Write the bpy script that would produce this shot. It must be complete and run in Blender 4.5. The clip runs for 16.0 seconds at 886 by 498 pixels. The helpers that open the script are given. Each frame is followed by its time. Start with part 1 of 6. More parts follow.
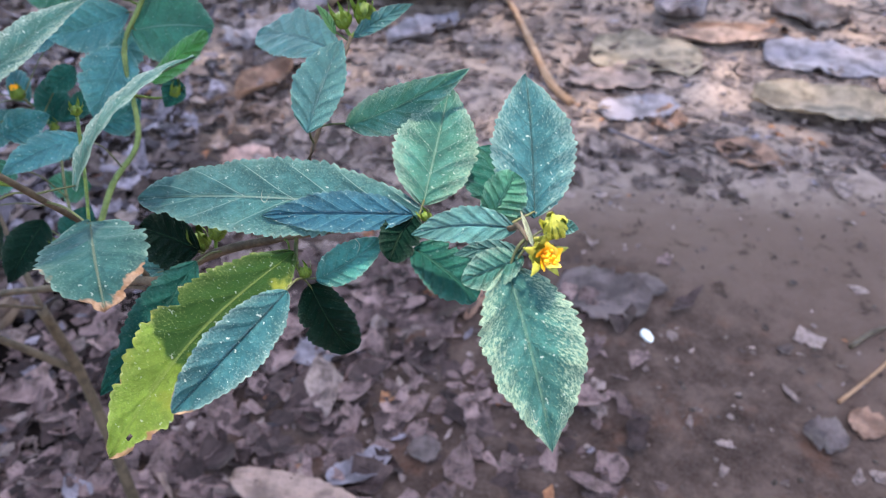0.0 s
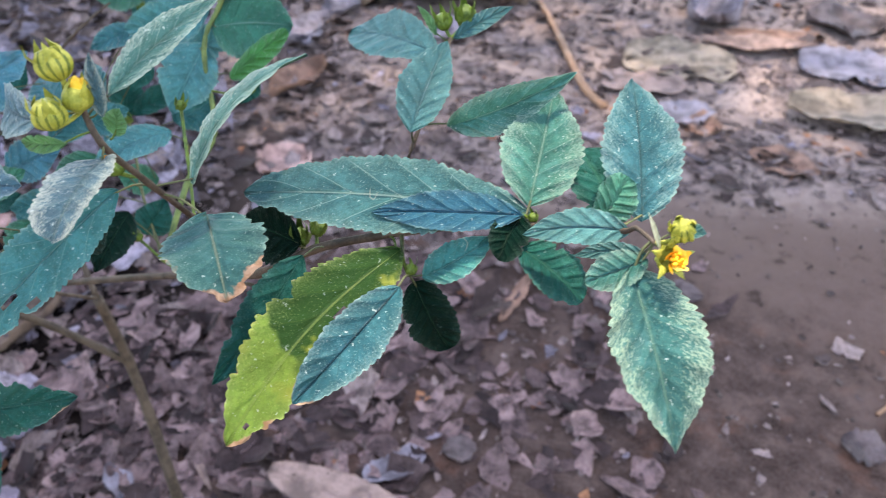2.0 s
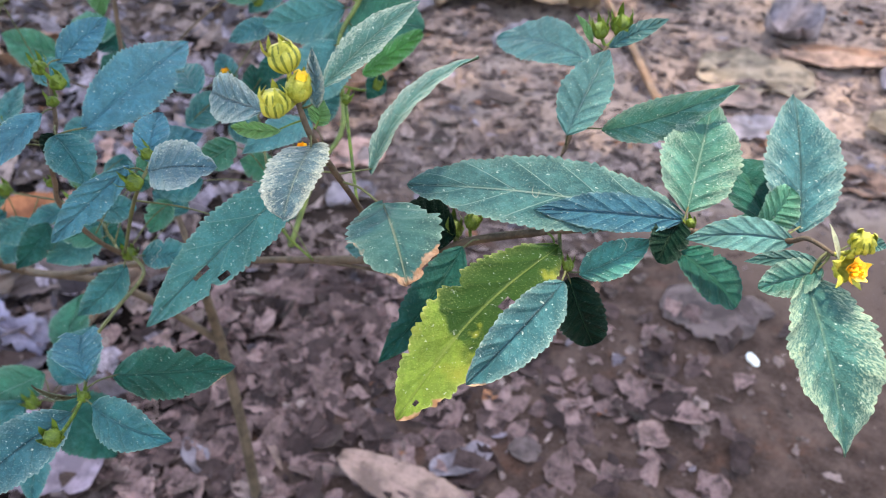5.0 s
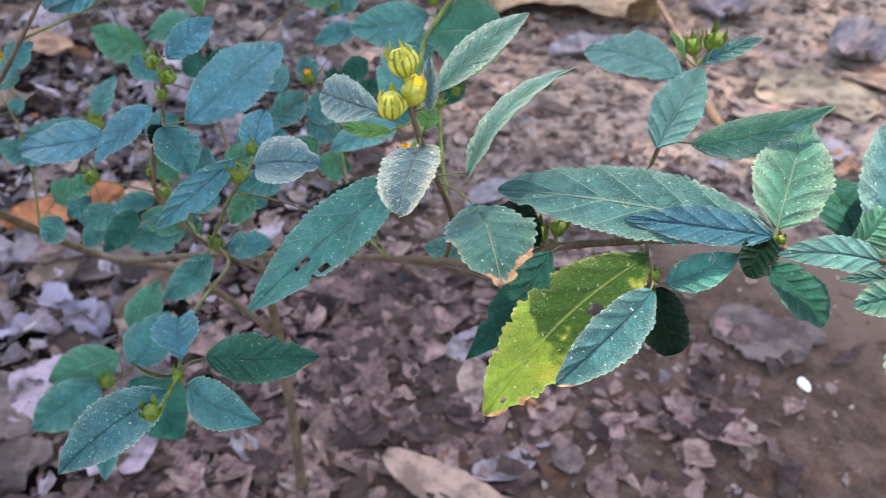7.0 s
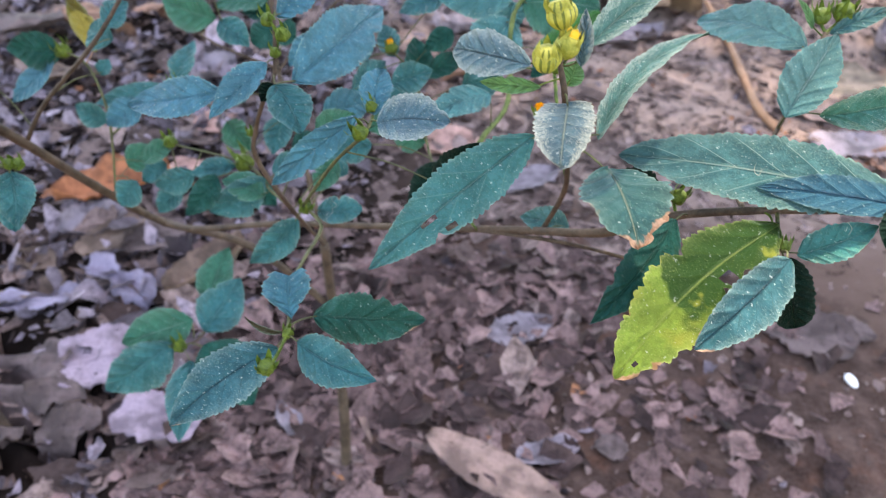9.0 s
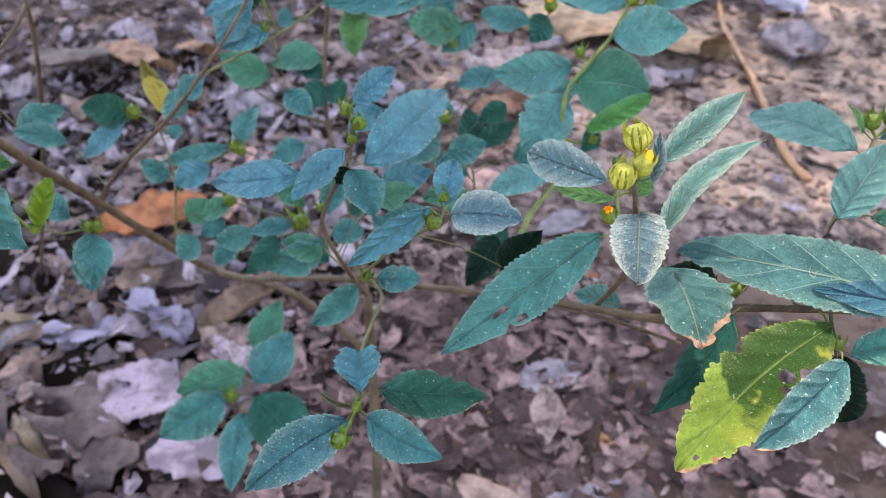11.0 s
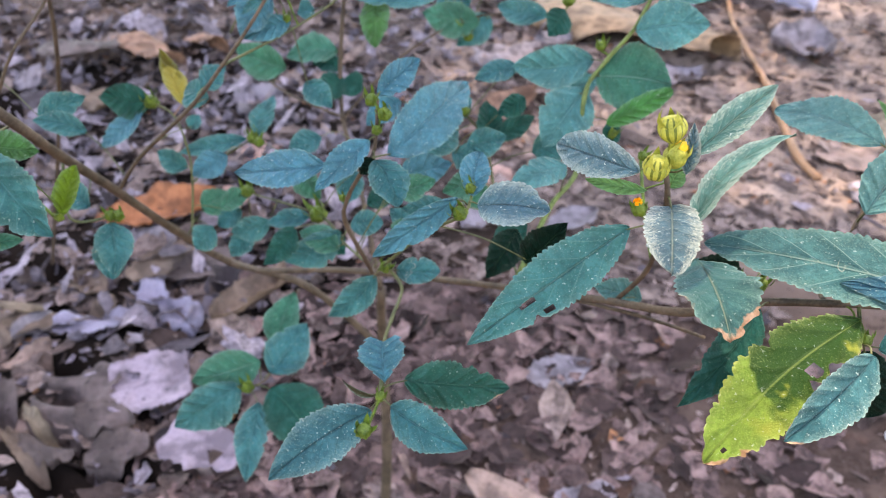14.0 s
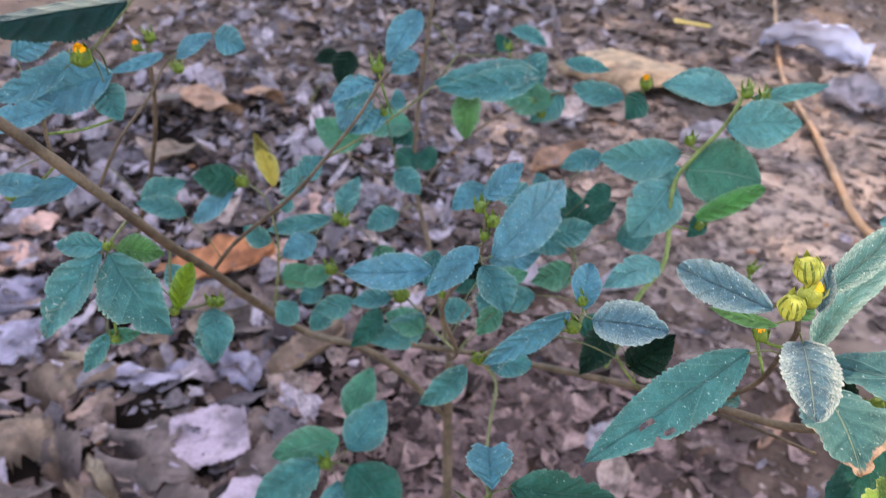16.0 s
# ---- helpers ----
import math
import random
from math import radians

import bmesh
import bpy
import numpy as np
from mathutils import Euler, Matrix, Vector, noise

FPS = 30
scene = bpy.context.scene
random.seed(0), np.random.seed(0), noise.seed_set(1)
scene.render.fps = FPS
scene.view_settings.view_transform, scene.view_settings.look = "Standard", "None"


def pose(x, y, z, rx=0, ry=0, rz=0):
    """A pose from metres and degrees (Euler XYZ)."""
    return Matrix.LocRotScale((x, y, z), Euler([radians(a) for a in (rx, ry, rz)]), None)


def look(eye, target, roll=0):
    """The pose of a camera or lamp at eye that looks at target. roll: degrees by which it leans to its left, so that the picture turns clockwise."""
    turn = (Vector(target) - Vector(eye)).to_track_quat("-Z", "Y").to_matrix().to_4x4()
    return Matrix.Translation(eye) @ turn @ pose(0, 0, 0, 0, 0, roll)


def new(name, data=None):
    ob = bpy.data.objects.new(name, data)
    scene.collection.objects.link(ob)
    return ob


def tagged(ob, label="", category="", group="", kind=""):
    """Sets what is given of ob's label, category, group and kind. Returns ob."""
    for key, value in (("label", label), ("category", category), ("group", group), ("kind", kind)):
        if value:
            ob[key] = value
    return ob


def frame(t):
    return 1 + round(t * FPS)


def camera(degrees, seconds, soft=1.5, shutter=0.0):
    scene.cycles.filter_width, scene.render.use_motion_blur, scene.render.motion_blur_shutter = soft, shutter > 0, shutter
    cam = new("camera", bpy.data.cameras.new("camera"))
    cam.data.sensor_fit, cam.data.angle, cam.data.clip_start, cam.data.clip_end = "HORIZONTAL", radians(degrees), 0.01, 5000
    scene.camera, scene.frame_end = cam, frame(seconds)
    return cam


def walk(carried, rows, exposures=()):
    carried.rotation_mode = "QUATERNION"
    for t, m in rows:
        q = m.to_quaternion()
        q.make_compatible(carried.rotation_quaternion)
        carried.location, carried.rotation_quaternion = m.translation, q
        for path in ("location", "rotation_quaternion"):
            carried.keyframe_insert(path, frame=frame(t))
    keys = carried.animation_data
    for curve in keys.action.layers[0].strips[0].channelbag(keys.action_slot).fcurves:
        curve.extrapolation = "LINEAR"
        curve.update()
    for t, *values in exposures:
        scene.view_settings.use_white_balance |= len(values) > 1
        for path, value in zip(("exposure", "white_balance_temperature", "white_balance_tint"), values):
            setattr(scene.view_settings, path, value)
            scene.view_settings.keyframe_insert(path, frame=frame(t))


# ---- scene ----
cam = camera(62.3, 16.0, soft=0.8, shutter=0.5)
cam.data.dof.use_dof, cam.data.dof.focus_distance, cam.data.dof.aperture_fstop = True, 0.215, 20.0
METRES, EYE, TILT, LEAN, TURN = 0.22, 0.66, -38.0, 0.0, 0.0
ROWS = [
    (0.0, 0.0, 0.0, 0.0, 0.0, 0.0, -0.0),
    (0.5, -0.0138, -0.0241, 0.0114, 0.47, 0.52, -0.3),
    (1.0, -0.029, -0.027, 0.0102, 0.61, 0.43, -0.45),
    (1.5, -0.0679, -0.0261, 0.0054, 0.9, 0.32, -0.85),
    (2.0, -0.1227, -0.0139, -0.0038, 1.2, 0.07, -1.45),
    (2.5, -0.1676, 0.0021, -0.0109, 1.52, -0.3, -1.89),
    (3.0, -0.1875, -0.018, -0.0091, 2.47, -0.37, -2.24),
    (3.5, -0.2007, -0.0436, -0.0153, 3.3, -0.19, -3.05),
    (4.0, -0.2309, -0.0539, -0.0211, 3.61, -0.2, -3.71),
    (6.5, -0.332, -0.112, -0.0297, 7.06, 0.4, -6.9),
    (7.0, -0.3538, -0.1187, -0.0394, 7.69, 0.25, -7.76),
    (7.5, -0.3908, -0.112, -0.0543, 8.21, -0.53, -8.26),
    (8.0, -0.4247, -0.1034, -0.0865, 8.25, -1.42, -8.92),
    (8.5, -0.4665, -0.1176, -0.1088, 8.7, -1.49, -9.31),
    (9.0, -0.5031, -0.1312, -0.1047, 9.13, -0.79, -9.64),
    (9.5, -0.53, -0.157, -0.0858, 9.81, -0.2, -10.2),
    (10.0, -0.5527, -0.1841, -0.0583, 10.31, 0.41, -10.62),
    (12.5, -0.6088, -0.2344, -0.0253, 10.82, 1.62, -11.63),
    (13.0, -0.6116, -0.2335, -0.0247, 10.77, 1.67, -11.77),
    (13.5, -0.6123, -0.2327, -0.0279, 10.82, 1.62, -11.77),
    (14.0, -0.6201, -0.2259, -0.0447, 10.91, 0.86, -11.83),
    (14.5, -0.6686, -0.2389, -0.0411, 11.72, 1.25, -12.39),
    (15.0, -0.7164, -0.2515, -0.0247, 12.85, 1.7, -12.76),
    (15.5, -0.7431, -0.2617, 0.0112, 13.25, 2.43, -12.94),
    (16.0, -0.768, -0.2927, 0.0449, 13.64, 3.39, -13.05),
]
EXPOSURES = [(0.0, 2.69, 7900, 12), (4.0, 2.77, 8600, 13), (6.5, 2.84, 9350, 12), (8.5, 2.81, 8950, 16), (10.5, 2.84, 9050, 16), (12.5, 2.93, 9450, 16), (16.0, 2.92, 9450, 16)]
walk(cam, [(t, pose(0, 0, EYE, TILT, LEAN, TURN) @ pose(METRES * x, METRES * y, METRES * z, 90 + pitch, roll, yaw)) for t, x, y, z, yaw, pitch, roll in ROWS], EXPOSURES)

# ---- sky, sun ----
SUN_ELEVATION, SUN_AZIMUTH = radians(74), radians(14)
world = bpy.data.worlds.new("sky")
scene.world = world
world.use_nodes = True
wn = world.node_tree.nodes
sky = wn.new("ShaderNodeTexSky")
sky.sky_type, sky.sun_disc = "NISHITA", False
sky.sun_elevation, sky.sun_rotation = SUN_ELEVATION, SUN_AZIMUTH
world.node_tree.links.new(sky.outputs["Color"], wn["Background"].inputs["Color"])
wn["Background"].inputs["Strength"].default_value = 0.15
sun = new("sun", bpy.data.lights.new("sun", "SUN"))
sun.data.energy, sun.data.angle, sun.data.color = 1.9, radians(1.5), (1.0, 0.97, 0.90)
toward = Vector((math.sin(SUN_AZIMUTH) * math.cos(SUN_ELEVATION), math.cos(SUN_AZIMUTH) * math.cos(SUN_ELEVATION), math.sin(SUN_ELEVATION)))
sun.matrix_world = look(toward * 20, (0, 0, 0))


# ---- materials ----
class Nodes:
    """Short hand for building one node material."""

    def __init__(self, name):
        self.mat = bpy.data.materials.new(name)
        self.mat.use_nodes = True
        self.tree = self.mat.node_tree
        self.bsdf = self.tree.nodes["Principled BSDF"]
        self.out = self.tree.nodes["Material Output"]

    def add(self, kind, **values):
        n = self.tree.nodes.new(kind)
        for key, v in values.items():
            if key == "op":
                n.operation = v
            elif key == "blend":
                n.data_type, n.blend_type = "RGBA", v
            else:
                n.inputs[key.replace("_", " ")].default_value = v
        return n

    def link(self, a, b):
        self.tree.links.new(a, b)

    def math(self, op, a, b=None, clamp=False):
        n = self.tree.nodes.new("ShaderNodeMath")
        n.operation, n.use_clamp = op, clamp
        for i, v in enumerate((a, b)):
            if v is None:
                continue
            if isinstance(v, (int, float)):
                n.inputs[i].default_value = v
            else:
                self.link(v, n.inputs[i])
        return n.outputs[0]

    def ramp(self, fac, lo, hi):
        """0 below lo, 1 above hi (or the other way round)."""
        n = self.tree.nodes.new("ShaderNodeMapRange")
        n.interpolation_type = "SMOOTHSTEP"
        n.inputs["From Min"].default_value, n.inputs["From Max"].default_value = min(lo, hi), max(lo, hi)
        n.inputs["To Min"].default_value, n.inputs["To Max"].default_value = (0, 1) if lo < hi else (1, 0)
        self.link(fac, n.inputs["Value"])
        return n.outputs["Result"]

    def mix(self, fac, a, b, blend="MIX"):
        n = self.tree.nodes.new("ShaderNodeMix")
        n.data_type, n.blend_type = "RGBA", blend
        for sock, v in ((n.inputs[0], fac), (n.inputs[6], a), (n.inputs[7], b)):
            if isinstance(v, (int, float)):
                sock.default_value = v
            elif isinstance(v, tuple):
                sock.default_value = (*v, 1)
            else:
                self.link(v, sock)
        return n.outputs[2]

    def noise(self, scale, detail=4.0, rough=0.55, coord=None):
        n = self.tree.nodes.new("ShaderNodeTexNoise")
        n.inputs["Scale"].default_value, n.inputs["Detail"].default_value, n.inputs["Roughness"].default_value = scale, detail, rough
        self.link(coord or self.coord(), n.inputs["Vector"])
        return n.outputs["Fac"]

    def coord(self, which="Object"):
        return self.tree.nodes.new("ShaderNodeTexCoord").outputs[which]

    def bump(self, height, strength, distance):
        n = self.tree.nodes.new("ShaderNodeBump")
        n.inputs["Strength"].default_value, n.inputs["Distance"].default_value = strength, distance
        self.link(height, n.inputs["Height"])
        self.link(n.outputs["Normal"], self.bsdf.inputs["Normal"])


def leaf_material(name, blade, vein, rim=(0.29, 0.43, 0.36), rim_amount=0.16, specks=0.28, rough=0.40, through_light=0.14, scorch=None, patch=None, tone_or_shadow=None, gloss=0.20, dust=0.0, scars=0.0, lit_veins=False, creased=0.22, netted=0.05, streaks=0.0):
    """A leaf blade: midrib and side veins along its UV, mottling, pale specks, a hairy pale rim, scorched parts."""
    k = Nodes(name)
    uv = k.tree.nodes.new("ShaderNodeSeparateXYZ")
    k.link(k.coord("UV"), uv.inputs[0])
    u, v = uv.outputs[0], k.math("ABSOLUTE", k.math("SUBTRACT", k.math("MULTIPLY", uv.outputs[1], 2.0), 1.0))
    side = k.math("ABSOLUTE", k.math("SUBTRACT", k.math("FRACT", k.math("SUBTRACT", k.math("MULTIPLY", u, 6.0), k.math("MULTIPLY", k.math("POWER", v, 0.85), 1.35))), 0.5))
    veins = k.ramp(v, 0.035, 0.012)
    creases = k.math("MULTIPLY", k.ramp(side, 0.030, 0.008), k.ramp(v, 0.98, 0.7))
    rnd = k.tree.nodes.new("ShaderNodeObjectInfo").outputs["Random"]
    broad, fine = k.noise(75, 4, 0.6), k.noise(1700, 5, 0.7)
    col = k.mix(k.ramp(broad, 0.34, 0.68), tuple(c * 0.68 for c in blade), tuple(min(1, c * 1.18) for c in blade))
    col = k.mix(k.math("MULTIPLY", rnd, 0.35), col, (blade[0] * 0.7, blade[1] * 0.8, blade[2] * 1.05))
    col = k.mix(k.math("MULTIPLY", k.ramp(k.noise(240, 4, 0.65), 0.50, 0.36), 0.30), col, tuple(c * 0.45 for c in blade))
    col = k.mix(k.math("MULTIPLY", k.ramp(k.noise(520, 5, 0.75), 0.54, 0.40), 0.45), col, tuple(c * 0.5 for c in blade))
    if patch:
        col = k.mix(k.ramp(k.noise(45, 4), 0.48, 0.62), col, patch)
    # Tone of the base half; on the yellow leaf a cast shadow is painted.
    if tone_or_shadow:
        col = k.mix(k.ramp(k.math("ADD", k.math("ADD", u, k.math("MULTIPLY", k.noise(55, 3), 0.5)), k.math("MULTIPLY", v, 0.10)), 0.92, 0.87), col, k.mix(k.ramp(k.noise(70, 3), 0.60, 0.68), tone_or_shadow, patch))
    col = k.mix(k.math("MULTIPLY", k.ramp(k.noise(150, 5, 0.7), 0.50, 0.68), dust), col, (0.09, 0.22, 0.23))
    trail = k.math("ABSOLUTE", k.math("SUBTRACT", k.noise(105, 2), 0.5))
    col = k.mix(k.math("MULTIPLY", k.math("MULTIPLY", k.ramp(trail, 0.012, 0.004), k.ramp(k.noise(37, 2), 0.63, 0.68)), scars), col, (0.45, 0.40, 0.32))
    cells = k.tree.nodes.new("ShaderNodeTexVoronoi")
    cells.feature = "DISTANCE_TO_EDGE"
    cells.inputs["Scale"].default_value = 480
    k.link(k.coord(), cells.inputs["Vector"])
    net = k.math("MULTIPLY", k.ramp(cells.outputs["Distance"], 0.12, 0.02), k.ramp(k.noise(90, 3), 0.38, 0.6))
    col = k.mix(k.math("MULTIPLY", net, 0.35 * netted), col, tuple(c * 0.45 for c in blade))
    # Creases are darkened like shaded grooves; lit_veins paints them pale instead.
    col = k.mix(k.math("MULTIPLY", creases, 0.55 if lit_veins else creased), col, vein if lit_veins else tuple(c * 0.45 for c in blade))
    col = k.mix(k.math("MULTIPLY", veins, 0.60), col, vein)
    col = k.mix(k.math("MULTIPLY", k.ramp(k.math("ADD", k.math("MULTIPLY", v, 0.45), fine), 0.72, 1.0), rim_amount), col, rim)
    col = k.mix(k.math("MULTIPLY", k.ramp(fine, 0.58, 0.66), specks), col, rim)
    if streaks:
        hair = k.tree.nodes.new("ShaderNodeCombineXYZ")
        k.link(k.math("SUBTRACT", k.math("MULTIPLY", u, 70.0), k.math("MULTIPLY", v, 16.0)), hair.inputs[0])
        k.link(k.math("MULTIPLY", uv.outputs[1], 22.0), hair.inputs[1])
        k.link(k.math("MULTIPLY", rnd, 40.0), hair.inputs[2])
        lines = k.noise(1.0, 4, 0.7, hair.outputs[0])
        col = k.mix(k.math("MULTIPLY", k.ramp(k.math("ADD", lines, k.math("MULTIPLY", k.ramp(v, 0.10, 0.85), 0.16)), 0.60, 0.72), streaks), col, rim)
    col = k.mix(k.math("MULTIPLY", k.math("MULTIPLY", k.ramp(v, 0.90, 0.99), k.ramp(k.noise(330, 3), 0.38, 0.62)), 0.55 * min(1.0, 3.0 * specks)), col, rim)
    worn = k.math("ADD", v, k.math("MULTIPLY", k.math("SUBTRACT", k.noise(85, 5, 0.7), 0.5), 1.5))
    col = k.mix(k.math("MULTIPLY", k.ramp(worn, 1.16, 1.24), min(1.0, 1.3 * scars)), col, (0.46, 0.40, 0.29))
    # White flecks painted as glints of light on the blade.
    col = k.mix(k.math("MULTIPLY", k.ramp(k.noise(800, 3), 0.655, 0.70), min(0.8, 1.7 * specks)), col, (0.55, 0.62, 0.56))
    if scorch:
        edge = k.math("ADD", k.math("ADD", k.math("MULTIPLY", u, 0.55), k.math("MULTIPLY", v, 0.22)), k.math("MULTIPLY", k.noise(95, 4), 0.8))
        col = k.mix(k.ramp(edge, scorch, scorch + 0.05), col, k.mix(k.ramp(k.noise(260, 3), 0.35, 0.65), (0.24, 0.125, 0.075), (0.42, 0.27, 0.19)))
    k.link(col, k.bsdf.inputs["Base Color"])
    k.bsdf.inputs["Roughness"].default_value = rough
    k.bsdf.inputs["Specular IOR Level"].default_value = gloss
    k.bump(k.math("ADD", k.math("MULTIPLY", k.math("MAXIMUM", k.ramp(v, 0.10, 0.0), k.math("MULTIPLY", k.ramp(side, 0.32, 0.0), 0.5)), -0.8), k.math("SUBTRACT", k.math("MULTIPLY", k.math("ADD", fine, k.math("MULTIPLY", k.noise(190, 3), 1.6)), 0.55), k.math("MULTIPLY", net, netted))), 0.9, 0.0021)
    back = k.tree.nodes.new("ShaderNodeBsdfTranslucent")
    k.link(k.mix(0.25, col, (blade[0] * 1.6, blade[1] * 1.7, blade[2] * 0.5)), back.inputs["Color"])
    both = k.tree.nodes.new("ShaderNodeMixShader")
    both.inputs[0].default_value = through_light
    k.link(k.bsdf.outputs[0], both.inputs[1])
    k.link(back.outputs[0], both.inputs[2])
    k.link(both.outputs[0], k.out.inputs["Surface"])
    return k.mat


GREEN_VEIN = (0.13, 0.24, 0.20)
LEAF = {
    "big": leaf_material("leaf blue green", (0.032, 0.128, 0.126), (0.20, 0.30, 0.26), lit_veins=True, dust=0.25, scars=0.45, specks=0.25),
    "pale": leaf_material("leaf dusty green", (0.026, 0.130, 0.116), (0.10, 0.22, 0.17), rim=(0.32, 0.42, 0.31), rim_amount=0.2, specks=0.30, dust=0.2, scars=0.5, streaks=0.62),
    "frost": leaf_material("leaf silvery green", (0.040, 0.110, 0.140), (0.26, 0.34, 0.30), rim=(0.48, 0.50, 0.42), rim_amount=0.35, specks=0.45, rough=0.45, gloss=0.3, dust=0.2, streaks=0.55, lit_veins=True),
    # Near-black copy of the green blade: shade is put into the colour.
    "dark": leaf_material("leaf shade-darkened green", (0.000, 0.013, 0.008), (0.012, 0.05, 0.025), rim_amount=0.04, specks=0.04, through_light=0.05, gloss=0.06),
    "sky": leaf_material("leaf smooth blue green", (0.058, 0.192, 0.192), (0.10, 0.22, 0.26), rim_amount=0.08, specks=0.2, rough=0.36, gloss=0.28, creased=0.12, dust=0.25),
    # Milder copy with shade put into its green.
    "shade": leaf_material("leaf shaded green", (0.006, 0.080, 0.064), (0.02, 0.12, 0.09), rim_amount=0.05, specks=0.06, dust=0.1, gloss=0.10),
    "deep": leaf_material("leaf deep blue green", (0.022, 0.168, 0.156), (0.10, 0.22, 0.19), rim_amount=0.10, specks=0.28, rough=0.38, gloss=0.28, creased=0.3, dust=0.2, scars=1.0, lit_veins=True),
    "rimmed": leaf_material("leaf blue green with pale rim", (0.042, 0.140, 0.185), (0.004, 0.030, 0.045), rim=(0.46, 0.53, 0.48), rim_amount=0.34, specks=0.48, gloss=0.4, rough=0.35, dust=0.2, creased=0.6, streaks=0.30),
    "silver": leaf_material("leaf hairy silver green", (0.060, 0.190, 0.165), (0.24, 0.34, 0.28), rim=(0.42, 0.50, 0.42), rim_amount=0.32, specks=0.40, dust=0.2, scars=0.3, lit_veins=True, streaks=0.5),
    "dusty": leaf_material("leaf soft grey green", (0.036, 0.165, 0.132), (0.14, 0.25, 0.20), rim=(0.34, 0.44, 0.36), rim_amount=0.22, specks=0.30, dust=0.2, scars=0.3, lit_veins=True, streaks=0.25),
    "ribbed": leaf_material("leaf blue green with sunken veins", (0.022, 0.120, 0.138), (0.004, 0.035, 0.045), rim=(0.28, 0.40, 0.36), rim_amount=0.15, specks=0.30, dust=0.2, creased=0.6, streaks=0.30),
    # Blue of the reflected sky is put into this blade colour.
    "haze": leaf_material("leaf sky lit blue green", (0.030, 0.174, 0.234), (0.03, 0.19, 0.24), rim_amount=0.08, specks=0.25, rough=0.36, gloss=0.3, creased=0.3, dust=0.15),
    # Shaded copy of the big leaves' green, skylight tinted into it.
    "teal": leaf_material("leaf skylit teal", (0.020, 0.148, 0.157), (0.07, 0.22, 0.22), lit_veins=True, dust=0.12, scars=0.5, specks=0.25, gloss=0.18),
    # Shadow colour for the extra blade laid over the big leaf.
    "slate": leaf_material("leaf slate blue shadow", (0.018, 0.104, 0.150), (0.08, 0.20, 0.24), lit_veins=True, rim_amount=0.06, specks=0.2, gloss=0.15, dust=0.1),
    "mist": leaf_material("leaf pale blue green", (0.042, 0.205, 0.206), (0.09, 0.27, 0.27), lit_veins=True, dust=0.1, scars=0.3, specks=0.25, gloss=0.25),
    "mint": leaf_material("leaf mint green", (0.050, 0.235, 0.150), (0.12, 0.32, 0.22), lit_veins=True, specks=0.15, gloss=0.2),
    "rough": leaf_material("leaf blue green with dark veins", (0.020, 0.118, 0.142), (0.003, 0.028, 0.036), rim=(0.30, 0.42, 0.38), rim_amount=0.25, specks=0.4, dust=0.2, creased=0.55, scorch=1.17),
    "bitten": leaf_material("leaf shade-darkened green with eaten brown rim", (0.003, 0.088, 0.062), (0.03, 0.12, 0.09), rim_amount=0.05, specks=0.2, dust=0.15, scars=0.0, scorch=1.10),
    "bract": leaf_material("pale bract", (0.70, 0.70, 0.52), (0.6, 0.6, 0.4), through_light=0.3),
    "dull": leaf_material("leaf dull green", (0.026, 0.160, 0.105), GREEN_VEIN, specks=0.2),
    "fresh": leaf_material("leaf fresh green", (0.110, 0.270, 0.110), (0.25, 0.40, 0.20), specks=0.15, through_light=0.3),
    "green": leaf_material("leaf mid green", (0.035, 0.130, 0.035), (0.10, 0.22, 0.08), specks=0.1),
    "rolled": leaf_material("leaf glossy green", (0.030, 0.200, 0.040), (0.10, 0.27, 0.12), specks=0.2, rough=0.38, gloss=0.3),
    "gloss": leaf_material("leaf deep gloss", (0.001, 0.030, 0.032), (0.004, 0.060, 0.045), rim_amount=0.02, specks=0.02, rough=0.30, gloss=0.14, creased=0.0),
    "lime": leaf_material("leaf lime", (0.130, 0.230, 0.020), (0.25, 0.32, 0.08), specks=0.1, through_light=0.35),
    # Olive base half: greener blade with a cast shadow painted in.
    "yellow": leaf_material("leaf yellowing", (0.165, 0.268, 0.044), (0.16, 0.24, 0.06), rim=(0.50, 0.55, 0.20), rim_amount=0.10, specks=0.22, through_light=0.3, scorch=1.13, scars=0.5, patch=(0.200, 0.235, 0.040), tone_or_shadow=(0.013, 0.056, 0.012), netted=0.04, creased=0.2),
    "brown": leaf_material("leaf scorched", (0.024, 0.102, 0.100), (0.22, 0.26, 0.19), scorch=0.95, patch=(0.030, 0.110, 0.104), dust=0.25, scars=0.5),
    "withered": leaf_material("leaf withered brown", (0.060, 0.050, 0.022), (0.10, 0.08, 0.04), specks=0.2, streaks=0.3),
    "husk": leaf_material("leaf dry yellow", (0.115, 0.090, 0.008), (0.20, 0.16, 0.03), specks=0.1, through_light=0.3, patch=(0.150, 0.120, 0.010), tone_or_shadow=(0.300, 0.245, 0.050)),
}


